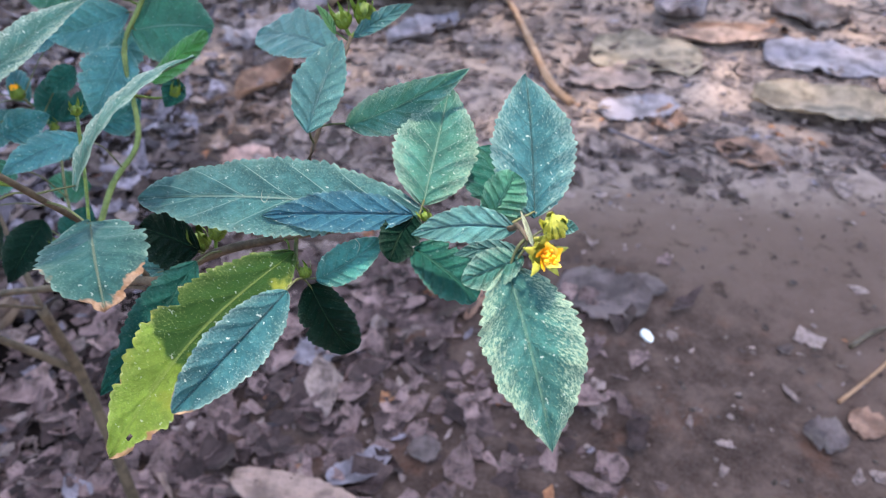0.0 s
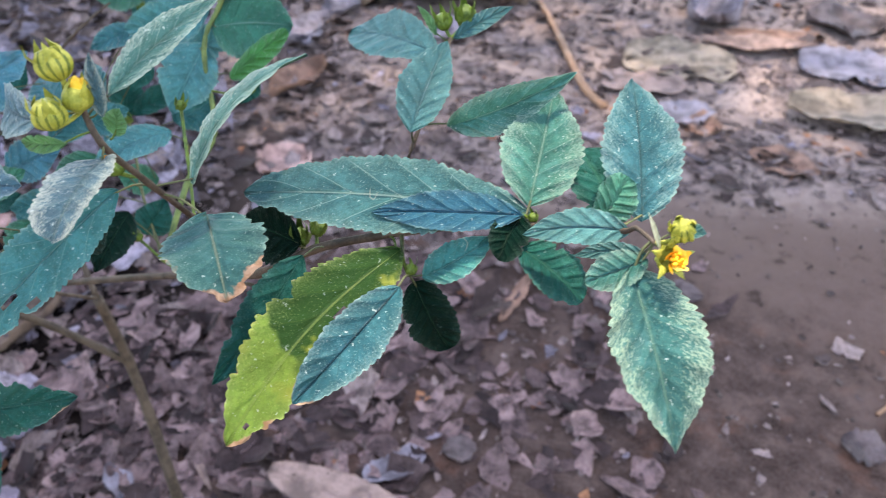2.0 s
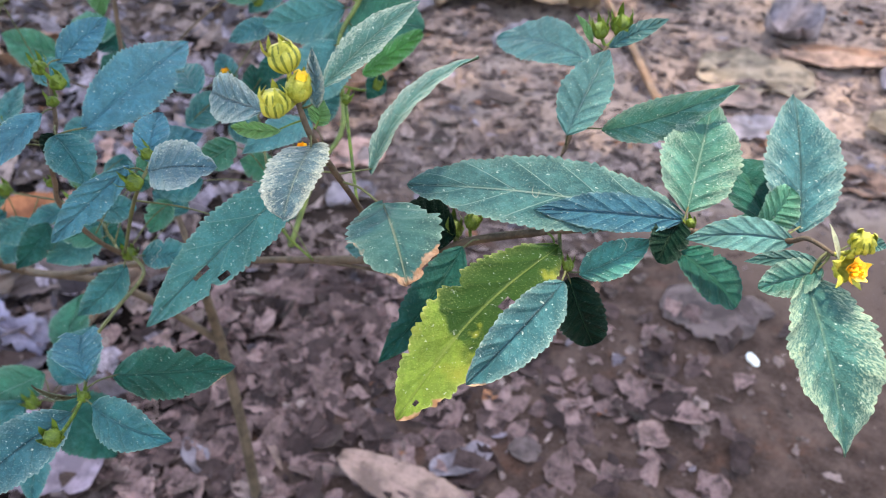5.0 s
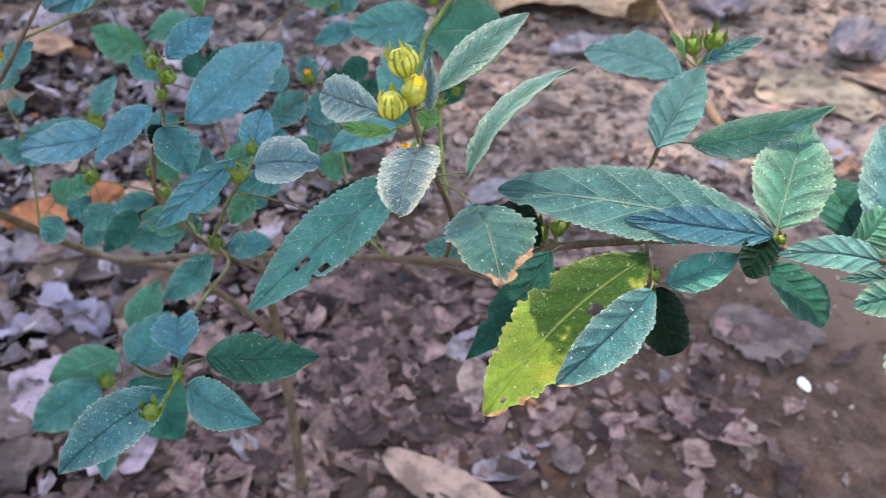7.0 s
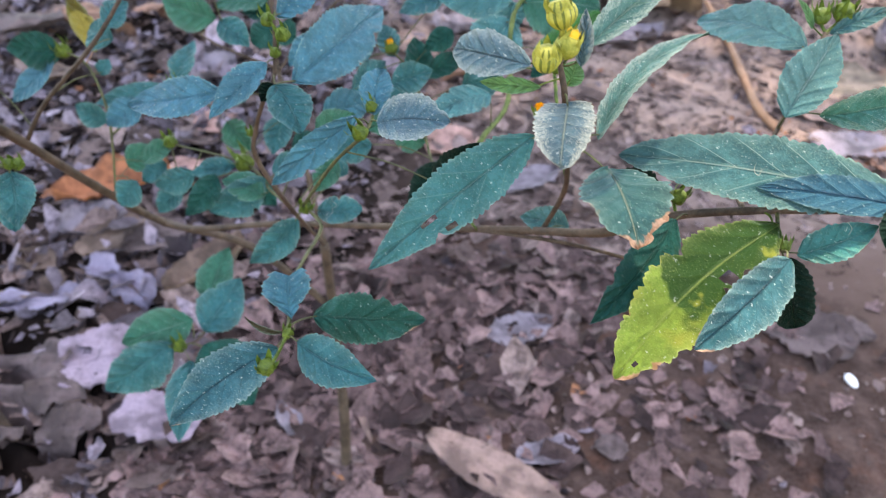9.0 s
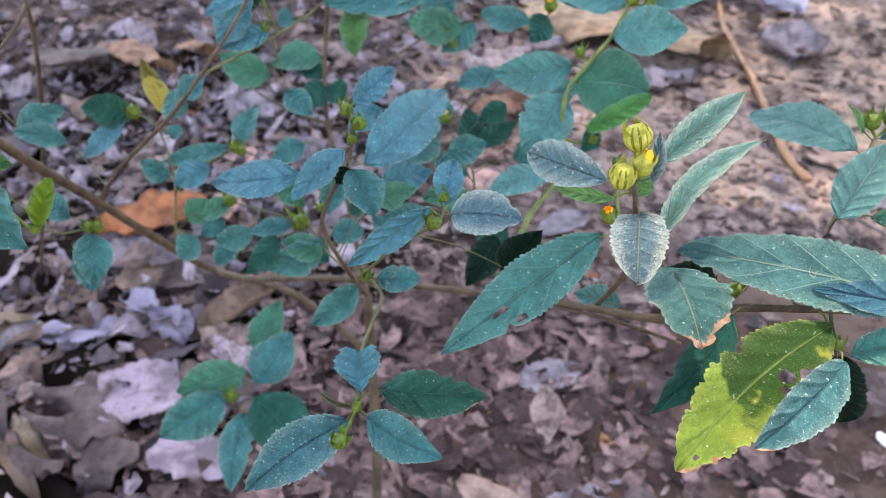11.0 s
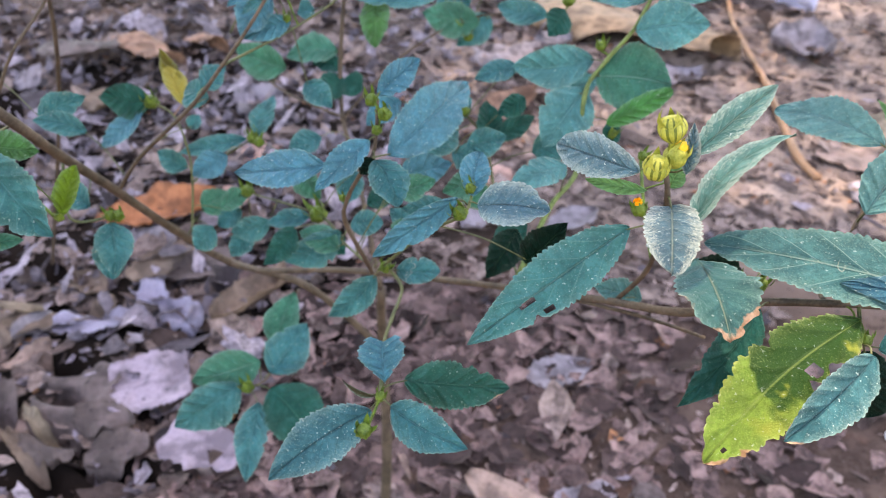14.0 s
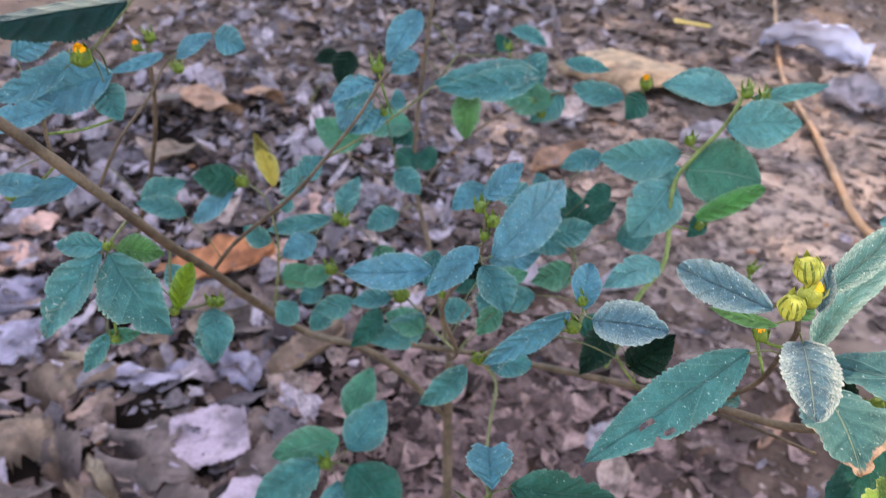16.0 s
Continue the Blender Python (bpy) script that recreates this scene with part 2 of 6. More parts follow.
def plain_material(name, dark, light, scale, rough=0.6, fine=None, bump=0.0004, per_object=0.0, through_light=0.0):
    """Two tones mixed by broad and fine noise, with fine relief."""
    k = Nodes(name)
    a, b = k.noise(scale, 5), k.noise(fine or scale * 9, 5, 0.65)
    col = k.mix(k.ramp(k.math("ADD", k.math("MULTIPLY", a, 0.6), k.math("MULTIPLY", b, 0.4)), 0.35, 0.65), dark, light)
    if per_object:
        rnd = k.tree.nodes.new("ShaderNodeObjectInfo").outputs["Random"]
        col = k.mix(k.math("MULTIPLY", rnd, per_object), col, tuple(c * 0.45 for c in dark))
    k.link(col, k.bsdf.inputs["Base Color"])
    k.bsdf.inputs["Roughness"].default_value = rough
    k.bsdf.inputs["Specular IOR Level"].default_value = 0.35
    k.bump(b, 0.7, bump)
    return k.mat


BARK = plain_material("bark of the twigs", (0.032, 0.021, 0.013), (0.096, 0.066, 0.046), 90, 0.7, 700, 0.0006)
GREEN_BARK = plain_material("green bark", (0.032, 0.042, 0.016), (0.10, 0.105, 0.042), 90, 0.6, 700, 0.0004)
STEM_GREEN = plain_material("green stem", (0.050, 0.080, 0.020), (0.140, 0.190, 0.055), 90, 0.6, 700, 0.0004)
SEPAL = plain_material("sepal green", (0.028, 0.060, 0.005), (0.095, 0.145, 0.016), 260, 0.5, 1500)
SEPAL_MID = plain_material("sepal furrow", (0.045, 0.070, 0.006), (0.120, 0.140, 0.016), 260, 0.55, 1500)
SEPAL_FRESH = plain_material("sepal fresh green", (0.030, 0.062, 0.006), (0.105, 0.165, 0.018), 260, 0.5, 1500)
SEPAL_SUN = plain_material("sepal yellow green", (0.17, 0.18, 0.014), (0.38, 0.36, 0.060), 260, 0.5, 1500)
PETAL = plain_material("petal orange", (0.75, 0.26, 0.010), (0.85, 0.45, 0.020), 200, 0.45)
PETAL_YELLOW = plain_material("petal yellow", (0.80, 0.50, 0.030), (0.85, 0.65, 0.120), 200, 0.45)


def soil_material():
    k = Nodes("dry earth")
    p = k.coord("Object")
    broad, mid, fine = k.noise(2.3, 4, 0.6, p), k.noise(22, 6, 0.65, p), k.noise(240, 5, 0.7, p)
    at = k.tree.nodes.new("ShaderNodeSeparateXYZ")
    k.link(p, at.inputs[0])
    wobble = k.math("MULTIPLY", k.noise(5, 4, 0.6, p), 0.5)

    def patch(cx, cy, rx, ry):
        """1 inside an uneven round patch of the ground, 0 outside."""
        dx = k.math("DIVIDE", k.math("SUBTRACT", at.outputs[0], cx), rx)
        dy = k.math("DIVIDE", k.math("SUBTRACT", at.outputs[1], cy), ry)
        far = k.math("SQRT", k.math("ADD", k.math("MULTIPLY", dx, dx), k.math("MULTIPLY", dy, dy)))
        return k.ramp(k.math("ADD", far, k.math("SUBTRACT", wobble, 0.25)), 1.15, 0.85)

    darker, gap_shade = patch(0.42, 0.40, 0.70, 0.58), patch(-0.95, 0.75, 0.62, 0.85)
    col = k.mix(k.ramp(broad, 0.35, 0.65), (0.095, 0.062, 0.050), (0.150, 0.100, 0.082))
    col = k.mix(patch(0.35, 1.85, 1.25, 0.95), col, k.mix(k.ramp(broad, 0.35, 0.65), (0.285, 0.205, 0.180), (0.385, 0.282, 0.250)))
    col = k.mix(darker, col, k.mix(k.ramp(broad, 0.35, 0.65), (0.104, 0.066, 0.054), (0.152, 0.102, 0.083)))
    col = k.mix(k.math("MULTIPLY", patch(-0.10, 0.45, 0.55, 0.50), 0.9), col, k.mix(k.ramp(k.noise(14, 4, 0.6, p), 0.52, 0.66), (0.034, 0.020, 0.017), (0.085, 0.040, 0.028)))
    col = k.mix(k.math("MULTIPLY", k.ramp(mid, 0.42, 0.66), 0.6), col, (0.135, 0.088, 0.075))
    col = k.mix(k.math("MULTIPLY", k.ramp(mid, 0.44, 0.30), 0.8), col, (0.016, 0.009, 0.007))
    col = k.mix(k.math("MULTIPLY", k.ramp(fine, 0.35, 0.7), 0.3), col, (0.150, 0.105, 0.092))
    # Black tint paints the shade in the gaps under the deep litter.
    col = k.mix(k.math("MULTIPLY", gap_shade, 0.9), col, (0.004, 0.003, 0.003))
    k.link(col, k.bsdf.inputs["Base Color"])
    k.bsdf.inputs["Roughness"].default_value = 0.9
    k.bsdf.inputs["Specular IOR Level"].default_value = 0.04
    k.bump(k.math("ADD", mid, k.math("MULTIPLY", fine, 0.35)), 0.9, 0.006)
    return k.mat


def flake_material(name, dark, light, single=False):
    """Litter: every flake a tone of its own between dark and light."""
    k = Nodes(name)
    rnd = k.tree.nodes.new("ShaderNodeObjectInfo").outputs["Random"] if single else k.tree.nodes.new("ShaderNodeNewGeometry").outputs["Random Per Island"]
    col = k.mix(rnd, dark, light)
    col = k.mix(k.math("MULTIPLY", k.ramp(k.math("ADD", k.noise(60, 5, 0.7), k.math("MULTIPLY", k.noise(420, 4, 0.7), 0.6)), 0.62, 1.05), 0.85), col, tuple(c * 0.5 for c in dark))
    k.link(col, k.bsdf.inputs["Base Color"])
    k.bsdf.inputs["Roughness"].default_value = 0.75
    k.bsdf.inputs["Specular IOR Level"].default_value = 0.16
    k.bump(k.noise(420, 4), 0.6, 0.0012)
    return k.mat


def dead_material(name, tone):
    """A fallen leaf: midrib and veins, blotches, a paler worn side."""
    k = Nodes(name)
    uv = k.tree.nodes.new("ShaderNodeSeparateXYZ")
    k.link(k.coord("UV"), uv.inputs[0])
    u, v = uv.outputs[0], k.math("ABSOLUTE", k.math("SUBTRACT", k.math("MULTIPLY", uv.outputs[1], 2.0), 1.0))
    side = k.math("ABSOLUTE", k.math("SUBTRACT", k.math("FRACT", k.math("SUBTRACT", k.math("MULTIPLY", u, 9.0), k.math("MULTIPLY", v, 1.4))), 0.5))
    veins = k.math("MAXIMUM", k.ramp(v, 0.05, 0.015), k.math("MULTIPLY", k.ramp(side, 0.05, 0.01), 0.5))
    broad, fine = k.noise(26, 5, 0.6), k.noise(300, 5, 0.7)
    col = k.mix(k.ramp(broad, 0.36, 0.62), tuple(c * 0.5 for c in tone), tuple(min(0.8, c * 1.2) for c in tone))
    col = k.mix(k.math("MULTIPLY", k.ramp(fine, 0.45, 0.75), 0.5), col, tuple(c * 0.35 for c in tone))
    col = k.mix(k.ramp(k.noise(95, 4, 0.65), 0.665, 0.70), col, tuple(c * 0.08 for c in tone))
    col = k.mix(k.math("MULTIPLY", veins, 0.4), col, tuple(c * 0.55 for c in tone))
    k.link(col, k.bsdf.inputs["Base Color"])
    k.bsdf.inputs["Roughness"].default_value = 0.7
    k.bsdf.inputs["Specular IOR Level"].default_value = 0.2
    k.bump(k.math("ADD", k.math("MULTIPLY", veins, 0.8), fine), 0.7, 0.0012)
    return k.mat


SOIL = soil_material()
FLAKE_BROWN = flake_material("brown litter", (0.038, 0.022, 0.020), (0.338, 0.238, 0.222))
FLAKE_DARK = flake_material("dark brown litter", (0.020, 0.011, 0.011), (0.300, 0.188, 0.182))
PIECE_DARK = flake_material("dark brown leaf piece", (0.020, 0.011, 0.011), (0.300, 0.188, 0.182), True)
FLAKE_PALE = flake_material("pale litter", (0.030, 0.022, 0.025), (0.385, 0.312, 0.372))
PIECE_BROWN = flake_material("brown leaf piece", (0.038, 0.022, 0.020), (0.338, 0.238, 0.222), True)
PIECE_PALE = flake_material("pale leaf piece", (0.030, 0.022, 0.025), (0.385, 0.312, 0.372), True)
FLAKE_RUST = flake_material("rusty litter", (0.240, 0.090, 0.050), (0.420, 0.190, 0.100))
CRUMB = flake_material("crumbs of earth", (0.040, 0.026, 0.022), (0.170, 0.122, 0.108))
DEAD = {
    "tan": dead_material("fallen leaf tan", (0.278, 0.180, 0.154)),
    "amber": dead_material("fallen leaf amber", (0.255, 0.160, 0.108)),
    "slate": dead_material("fallen leaf grey", (0.120, 0.085, 0.084)),
    "rust": dead_material("fallen leaf rust", (0.27, 0.145, 0.105)),
    "pale": dead_material("fallen leaf pale", (0.225, 0.188, 0.218)),
    "lilac": dead_material("fallen leaf lilac", (0.225, 0.195, 0.265)),
    "bark": dead_material("fallen leaf brown", (0.180, 0.120, 0.095)),
    "ash": dead_material("fallen leaf ash grey", (0.275, 0.208, 0.258)),
    "sand": dead_material("fallen leaf sand", (0.27, 0.20, 0.15)),
    "orange": dead_material("fallen leaf orange", (0.34, 0.125, 0.062)),
    "pink": dead_material("fallen leaf pink", (0.50, 0.29, 0.25)),
}
STRAW = plain_material("straw", (0.22, 0.105, 0.055), (0.37, 0.20, 0.12), 30, 0.6, 300)
STRAW_YELLOW = plain_material("yellow straw", (0.50, 0.33, 0.10), (0.65, 0.47, 0.18), 30, 0.6, 300)
PAPER = plain_material("crumpled white paper", (0.56, 0.54, 0.78), (0.76, 0.72, 0.95), 20, 0.6, 200)
PEBBLE = plain_material("white pebble", (0.70, 0.70, 0.74), (0.85, 0.85, 0.88), 60, 0.35, 500)


# ---- helpers of this scene ----
def mesh_object(name, bm, material, parent=None, label=""):
    data = bpy.data.meshes.new(name)
    bm.normal_update()
    bm.to_mesh(data)
    bm.free()
    for p in data.polygons:
        p.use_smooth = True
    for m in material if isinstance(material, (list, tuple)) else (material,):
        data.materials.append(m)
    ob = new(name, data)
    if parent:
        ob.parent = parent
    if label:
        ob["label"] = label
    return ob


def tube(bm, points, r0, r1, sides=8, index=0, knots=0.0, smooth=True):
    """A tapered tube through points, with smoothed bends and small knots."""
    pts = [Vector(p) for p in points]
    if smooth and len(pts) > 2:
        dense = []
        for i in range(len(pts) - 1):
            a, b, c, d = pts[max(i - 1, 0)], pts[i], pts[i + 1], pts[min(i + 2, len(pts) - 1)]
            for j in range(6):
                s = j / 6
                dense.append(0.5 * ((2 * b) + (c - a) * s + (2 * a - 5 * b + 4 * c - d) * s * s + (3 * b - a - 3 * c + d) * s ** 3))
        pts = dense + [pts[-1]]
    elif len(pts) == 2:
        pts = [pts[0].lerp(pts[1], i / 4) for i in range(5)]
    rings, n = [], len(pts)
    up = Vector((0.31, 0.42, 0.85))
    for i, p in enumerate(pts):
        way = (pts[min(i + 1, n - 1)] - pts[max(i - 1, 0)]).normalized()
        x = way.cross(up).normalized()
        y = way.cross(x)
        r = r0 + (r1 - r0) * i / (n - 1)
        r *= 1 + knots * (0.5 * noise.noise(p * 130) + (0.45 if i % 6 == 0 else 0))
        rings.append([bm.verts.new(p + (x * math.cos(a) + y * math.sin(a)) * r) for a in (2 * math.pi * k / sides for k in range(sides))])
    faces = []
    for a, b in zip(rings, rings[1:]):
        for k in range(sides):
            faces.append(bm.faces.new((a[k], a[(k + 1) % sides], b[(k + 1) % sides], b[k])))
    faces.append(bm.faces.new(rings[0][::-1]))
    faces.append(bm.faces.new(rings[-1]))
    for f in faces:
        f.material_index = index
    return rings


def stalk(name, shrub, points, r0, r1, material=None):
    bm = bmesh.new()
    tube(bm, points, r0, r1, 9, knots=0.22)
    return mesh_object(name, bm, material or (BARK if r0 > 0.0009 else GREEN_BARK), shrub)


SHAPES = {  # where along the blade it is widest, and how blunt it is
    "lance": (0.80, 0.85),
    "mid": (0.95, 0.62),
    "blunt": (0.95, 0.42),
    "heart": (1.75, 0.60),
}
leaf_count = 0


def leaf(parent, base, tip, across, root, kind, bend=0.07, shape="lance", bites=(), holes=(), droop=0.0, sway=None):
    """One toothed leaf from base to tip; across spans its full width; a stalk joins its base to root."""
    global leaf_count
    leaf_count += 1
    rng = random.Random(leaf_count)
    base, tip, across = Vector(base), Vector(tip), Vector(across)
    length, width = (tip - base).length, across.length
    e1 = (tip - base).normalized()
    e2 = (across - e1 * across.dot(e1)).normalized()
    e3 = e1.cross(e2)
    if e3.z - 0.8 * e3.y < 0:
        e2, e3 = -e2, -e3
    power, blunt = SHAPES[shape]
    teeth = max(12, min(32, int(length / 0.0022)))
    steps = teeth * 4
    fold, wave, phase, twist = rng.uniform(0.08, 0.32), rng.uniform(0.01, 0.045), rng.uniform(0, 6), rng.uniform(-0.3, 0.3)
    fold -= droop
    lean = rng.uniform(-0.05, 0.05)
    plain = sway is None
    sway = lean if plain else sway
    nicks = [(rng.uniform(0.2, 0.95), rng.choice((-1, 1)), rng.uniform(0.1, 0.32)) for _ in range(rng.choice((0, 0, 1, 1, 2)))]
    nicks = nicks if plain else []
    nicks = [(at, sgn, deep, 0.05) for at, sgn, deep in nicks] + list(bites)
    bite = [rng.uniform(0.45, 1.2) for _ in range(41)]
    ruffle, seed = rng.uniform(0.012, 0.026), rng.uniform(0, 60)
    cols = (-1, -0.85, -0.65, -0.45, -0.22, -0.045, 0, 0.045, 0.22, 0.45, 0.65, 0.85, 1)
    bm = bmesh.new()
    layer = bm.loops.layers.uv.new("UVMap")
    where, grid = {}, []
    for i in range(steps + 1):
        u = i / steps
        half = 0.5 * width * math.sin(math.pi * min(1, max(0, u ** power))) ** blunt
        if shape == "heart" and u > 0.9:
            half = 0.5 * width * (0.55 + 4 * (1 - u))
        tooth = (0, 0.55, 0.9, 1)[i % 4] * bite[i // 4 % len(bite)] if 0.08 < u < 0.98 else 0
        row = []
        for c in cols:
            h = half * (1 + 0.06 * noise.noise((u * 7, seed, c > 0)) + (0.085 * tooth - 0.04) * (abs(c) > 0.9))
            for at, sgn, deep, wide in nicks:
                if c * sgn > 0.4:
                    h *= 1 - deep * max(0, 1 - abs(u - at) / wide) * (1 if abs(c) > 0.9 else max(0, 1 - (1 - abs(c)) * 1.5))
            along = u
            if shape == "heart":
                along = u - 0.12 * max(0, u - 0.6) * (1 - abs(c)) * 2.5
            y = c * h + sway * length * math.sin(math.pi * u)
            turn = twist * (u - 0.5)
            z = 4 * bend * length * u * (1 - u) + fold * abs(c) * h - (0.0007 if c == 0 else 0)
            z += wave * width * math.sin(9 * u + phase + (2 if c > 0 else 0)) * abs(c) ** 1.5
            z += ruffle * width * math.sin(0.35 * i + phase + 4 * (c > 0)) * max(0, abs(c) - 0.5) * 2
            z += 0.012 * width * math.sin(2 * math.pi * (6.0 * u - 1.35 * abs(c) ** 0.85 - 0.25)) * (0.25 < abs(c) < 0.95) + turn * y
            v = bm.verts.new(base + e1 * (along * length) + e2 * y + e3 * z)
            where[v] = (u, 0.5 + 0.5 * c)
            row.append(v)
        grid.append(row)
    for a, b in zip(grid, grid[1:]):
        for j in range(len(cols) - 1):
            mu, mc = where[a[j]][0], cols[j] * 0.5 + cols[j + 1] * 0.5
            if any(((mu - hu) / ru) ** 2 + ((mc - hc) / rc) ** 2 < 1 for hu, hc, ru, rc in holes):
                continue
            f = bm.faces.new((a[j], a[j + 1], b[j + 1], b[j]))
            for loop in f.loops:
                loop[layer].uv = where[loop.vert]
    bmesh.ops.remove_doubles(bm, verts=bm.verts, dist=1e-5)
    r = 0.00025 + 0.006 * width
    if root:
        q = Vector(root)
        tube(bm, [base + e1 * 0.002, base.lerp(q, 0.5) + Vector((0, 0, 0.08 * (base - q).length)), q], 0.8 * r, 1.1 * r, 6, 1)
    return mesh_object("leaf", bm, (LEAF[kind], STALK_OF.get(kind, GREEN_BARK)), parent, LEAF_LABEL.get(kind, ""))


STALK_OF = {"yellow": SEPAL, "husk": STRAW, "fresh": SEPAL, "lime": SEPAL}
LEAF_LABEL = {"yellow": "yellowing leaf with brown insect holes", "brown": "green leaf with scorched tan edge", "husk": "withered yellow leaf", "withered": "curled withered brown bract", "lime": "lime green leaf",
              "frost": "silvery leaf with pale toothed rim", "pale": "dusty pale green leaf", "dusty": "soft grey green leaf with pale veins", "silver": "hairy silver green leaf beside the buds", "dark": "green leaf darkened as if shaded", "fresh": "fresh light green leaf"}


def bud(parent, place, radius, root, kind):
    """A ribbed, closed calyx with five pointed lobes on a short stalk; some show the petals."""
    place, radius = Vector(place), (0.66 if kind == "bud" else 0.85) * radius
    rng = random.Random(int(place.x * 9999) + int(place.z * 777))
    axis = (Vector((rng.uniform(-0.4, 0.4), rng.uniform(-0.5, 0.2), 1))).normalized()
    x = axis.cross(Vector((0.3, 0.9, 0.1))).normalized()
    y = axis.cross(x)
    bm = bmesh.new()
    rings = []
    for i in range(9):
        s = i / 8
        r = radius * (0.98 * math.sin(math.pi * (0.06 + 0.80 * s ** 0.9)) ** 0.7)
        ring = []
        for k in range(30):
            a = 2 * math.pi * k / 30
            rr = r * ((1.12, 0.97, 0.97)[k % 3] + 0.07 * math.cos(5 * a))
            ring.append(bm.verts.new(place + axis * radius * (-0.95 + 1.95 * s) + (x * math.cos(a) + y * math.sin(a)) * rr))
        rings.append(ring)
    for a, b in zip(rings, rings[1:]):
        for k in range(30):
            f = bm.faces.new((a[k], a[(k + 1) % 30], b[(k + 1) % 30], b[k]))
            f.material_index = 2 if k % 3 == 1 else 0
    bm.faces.new(rings[0][::-1])
    top = bm.faces.new(rings[-1])
    top.material_index = 1 if "bud" != kind and kind != "sunbud" else 0
    for k in range(5):
        a = 2 * math.pi * k / 5 + rng.uniform(-0.2, 0.2)
        out = x * math.cos(a) + y * math.sin(a)
        side = axis.cross(out)
        root_at = place + axis * radius * 0.25 + out * radius * 0.80
        end = place + axis * radius * (1.5 + rng.uniform(0, 0.5) + 0.7 * (kind == "bud")) + out * radius * rng.uniform(0.3, 1.1) * (1.5 if kind == "bud" else 1)
        mid = root_at.lerp(end, 0.5) + out * radius * 0.24
        v = [bm.verts.new(p) for p in (root_at + side * radius * 0.42, mid + side * radius * 0.24, end, mid - side * radius * 0.24, root_at - side * radius * 0.42, mid + out * radius * 0.08)]
        for tri in ((0, 1, 5), (1, 2, 5), (2, 3, 5), (3, 4, 5), (4, 0, 5)):
            bm.faces.new([v[t] for t in tri])
    if kind in ("orangebud", "petalbud"):
        for k in range(5):
            a = 2 * math.pi * (k + 0.5) / 5
            out = x * math.cos(a) + y * math.sin(a)
            side = axis.cross(out)
            a0 = place + axis * radius * 0.5 + out * radius * 0.35
            a1 = place + axis * radius * 1.35 + out * radius * 0.45
            v = [bm.verts.new(p) for p in (a0 + side * radius * 0.3, a1 + side * radius * 0.5, a1 + axis * radius * 0.3 + side * radius * 0.1, a1 - side * radius * 0.3, a0 - side * radius * 0.3)]
            f = bm.faces.new(v)
            f.material_index = 1
    if root:
        q = Vector(root)
        foot = place - axis * radius * 0.9
        tube(bm, [foot, foot.lerp(q, 0.5) - Vector((0, 0, 0.05 * (foot - q).length)), q], 0.0007, 0.0006, 6, 0)
    mats = {"bud": (SEPAL_FRESH, SEPAL_FRESH, SEPAL), "sunbud": (SEPAL_SUN, SEPAL_SUN, SEPAL_MID), "petalbud": (SEPAL_SUN, PETAL_YELLOW, SEPAL_SUN), "orangebud": (SEPAL_FRESH, PETAL, SEPAL)}[kind]
    names = {"bud": "green ribbed bud", "sunbud": "yellow green ribbed bud", "petalbud": "bud opening on yellow petals", "orangebud": "bud opening on orange petals"}
    return mesh_object("bud", bm, mats, parent, names[kind])


def empty(name, place, label, category, group=""):
    ob = new(name)
    ob.empty_display_size = 0.02
    return tagged(ob, label, category, group)


# ---- ground ----
HOLLOWS = ((-0.76, 0.37, 0.036, 0.018), (-0.66, 0.31, 0.035, 0.016), (-1.20, 1.21, 0.085, 0.065), (-1.39, 1.25, 0.09, 0.04), (-1.28, 1.49, 0.05, 0.03), (-1.00, 1.36, 0.03, 0.02), (-0.93, 1.62, 0.04, 0.02), (-1.33, 1.03, 0.06, 0.04), (-0.745, 0.455, 0.030, 0.014), (-0.88, 0.45, 0.06, 0.022), (-0.80, 0.345, 0.035, 0.014), (-0.63, 0.548, 0.022, 0.012), (-0.80, 0.545, 0.05, 0.012), (-1.14, 1.40, 0.06, 0.04), (-0.90, 0.62, 0.05, 0.015), (-0.665, 0.362, 0.034, 0.013), (-0.595, 0.330, 0.034, 0.014), (-0.705, 0.412, 0.026, 0.010), (-0.02, 1.80, 0.075, 0.045))


def hollow(x, y):
    """Gaps in the deep litter: 1 at the middle of one, 0 outside."""
    if not -1.7 < x < 0.20:
        return 0.0
    return max(math.exp(-((x - cx) / rx) ** 2 - ((y - cy) / ry) ** 2) for cx, cy, rx, ry in HOLLOWS)


def height(x, y):
    return -0.080 * hollow(x, y) + 0.010 * noise.noise((x * 2.2, y * 2.2, 1.7)) + 0.006 * noise.noise((x * 9, y * 9, 5.1)) + 0.0025 * noise.noise((x * 31, y * 31, 8.3))


def ground_sheet():
    def lines(lo, hi, step, reach):
        inner = [lo + step * i for i in range(int((hi - lo) / step) + 1)]
        outer = [0.05 * 1.6 ** i for i in range(1, 60) if 0.05 * 1.6 ** i < reach]
        return [lo - d for d in reversed(outer)] + inner + [inner[-1] + d for d in outer]
    xs, ys = lines(-1.6, 1.6, 0.016, 600), lines(-0.2, 3.4, 0.018, 600)
    verts = [(x, y, height(x, y)) for y in ys for x in xs]
    n = len(xs)
    faces = [(j * n + i, j * n + i + 1, (j + 1) * n + i + 1, (j + 1) * n + i) for j in range(len(ys) - 1) for i in range(n - 1)]
    data = bpy.data.meshes.new("ground")
    data.from_pydata(verts, [], faces)
    for p in data.polygons:
        p.use_smooth = True
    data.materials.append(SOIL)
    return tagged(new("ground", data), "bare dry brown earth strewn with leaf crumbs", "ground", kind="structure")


ground = ground_sheet()

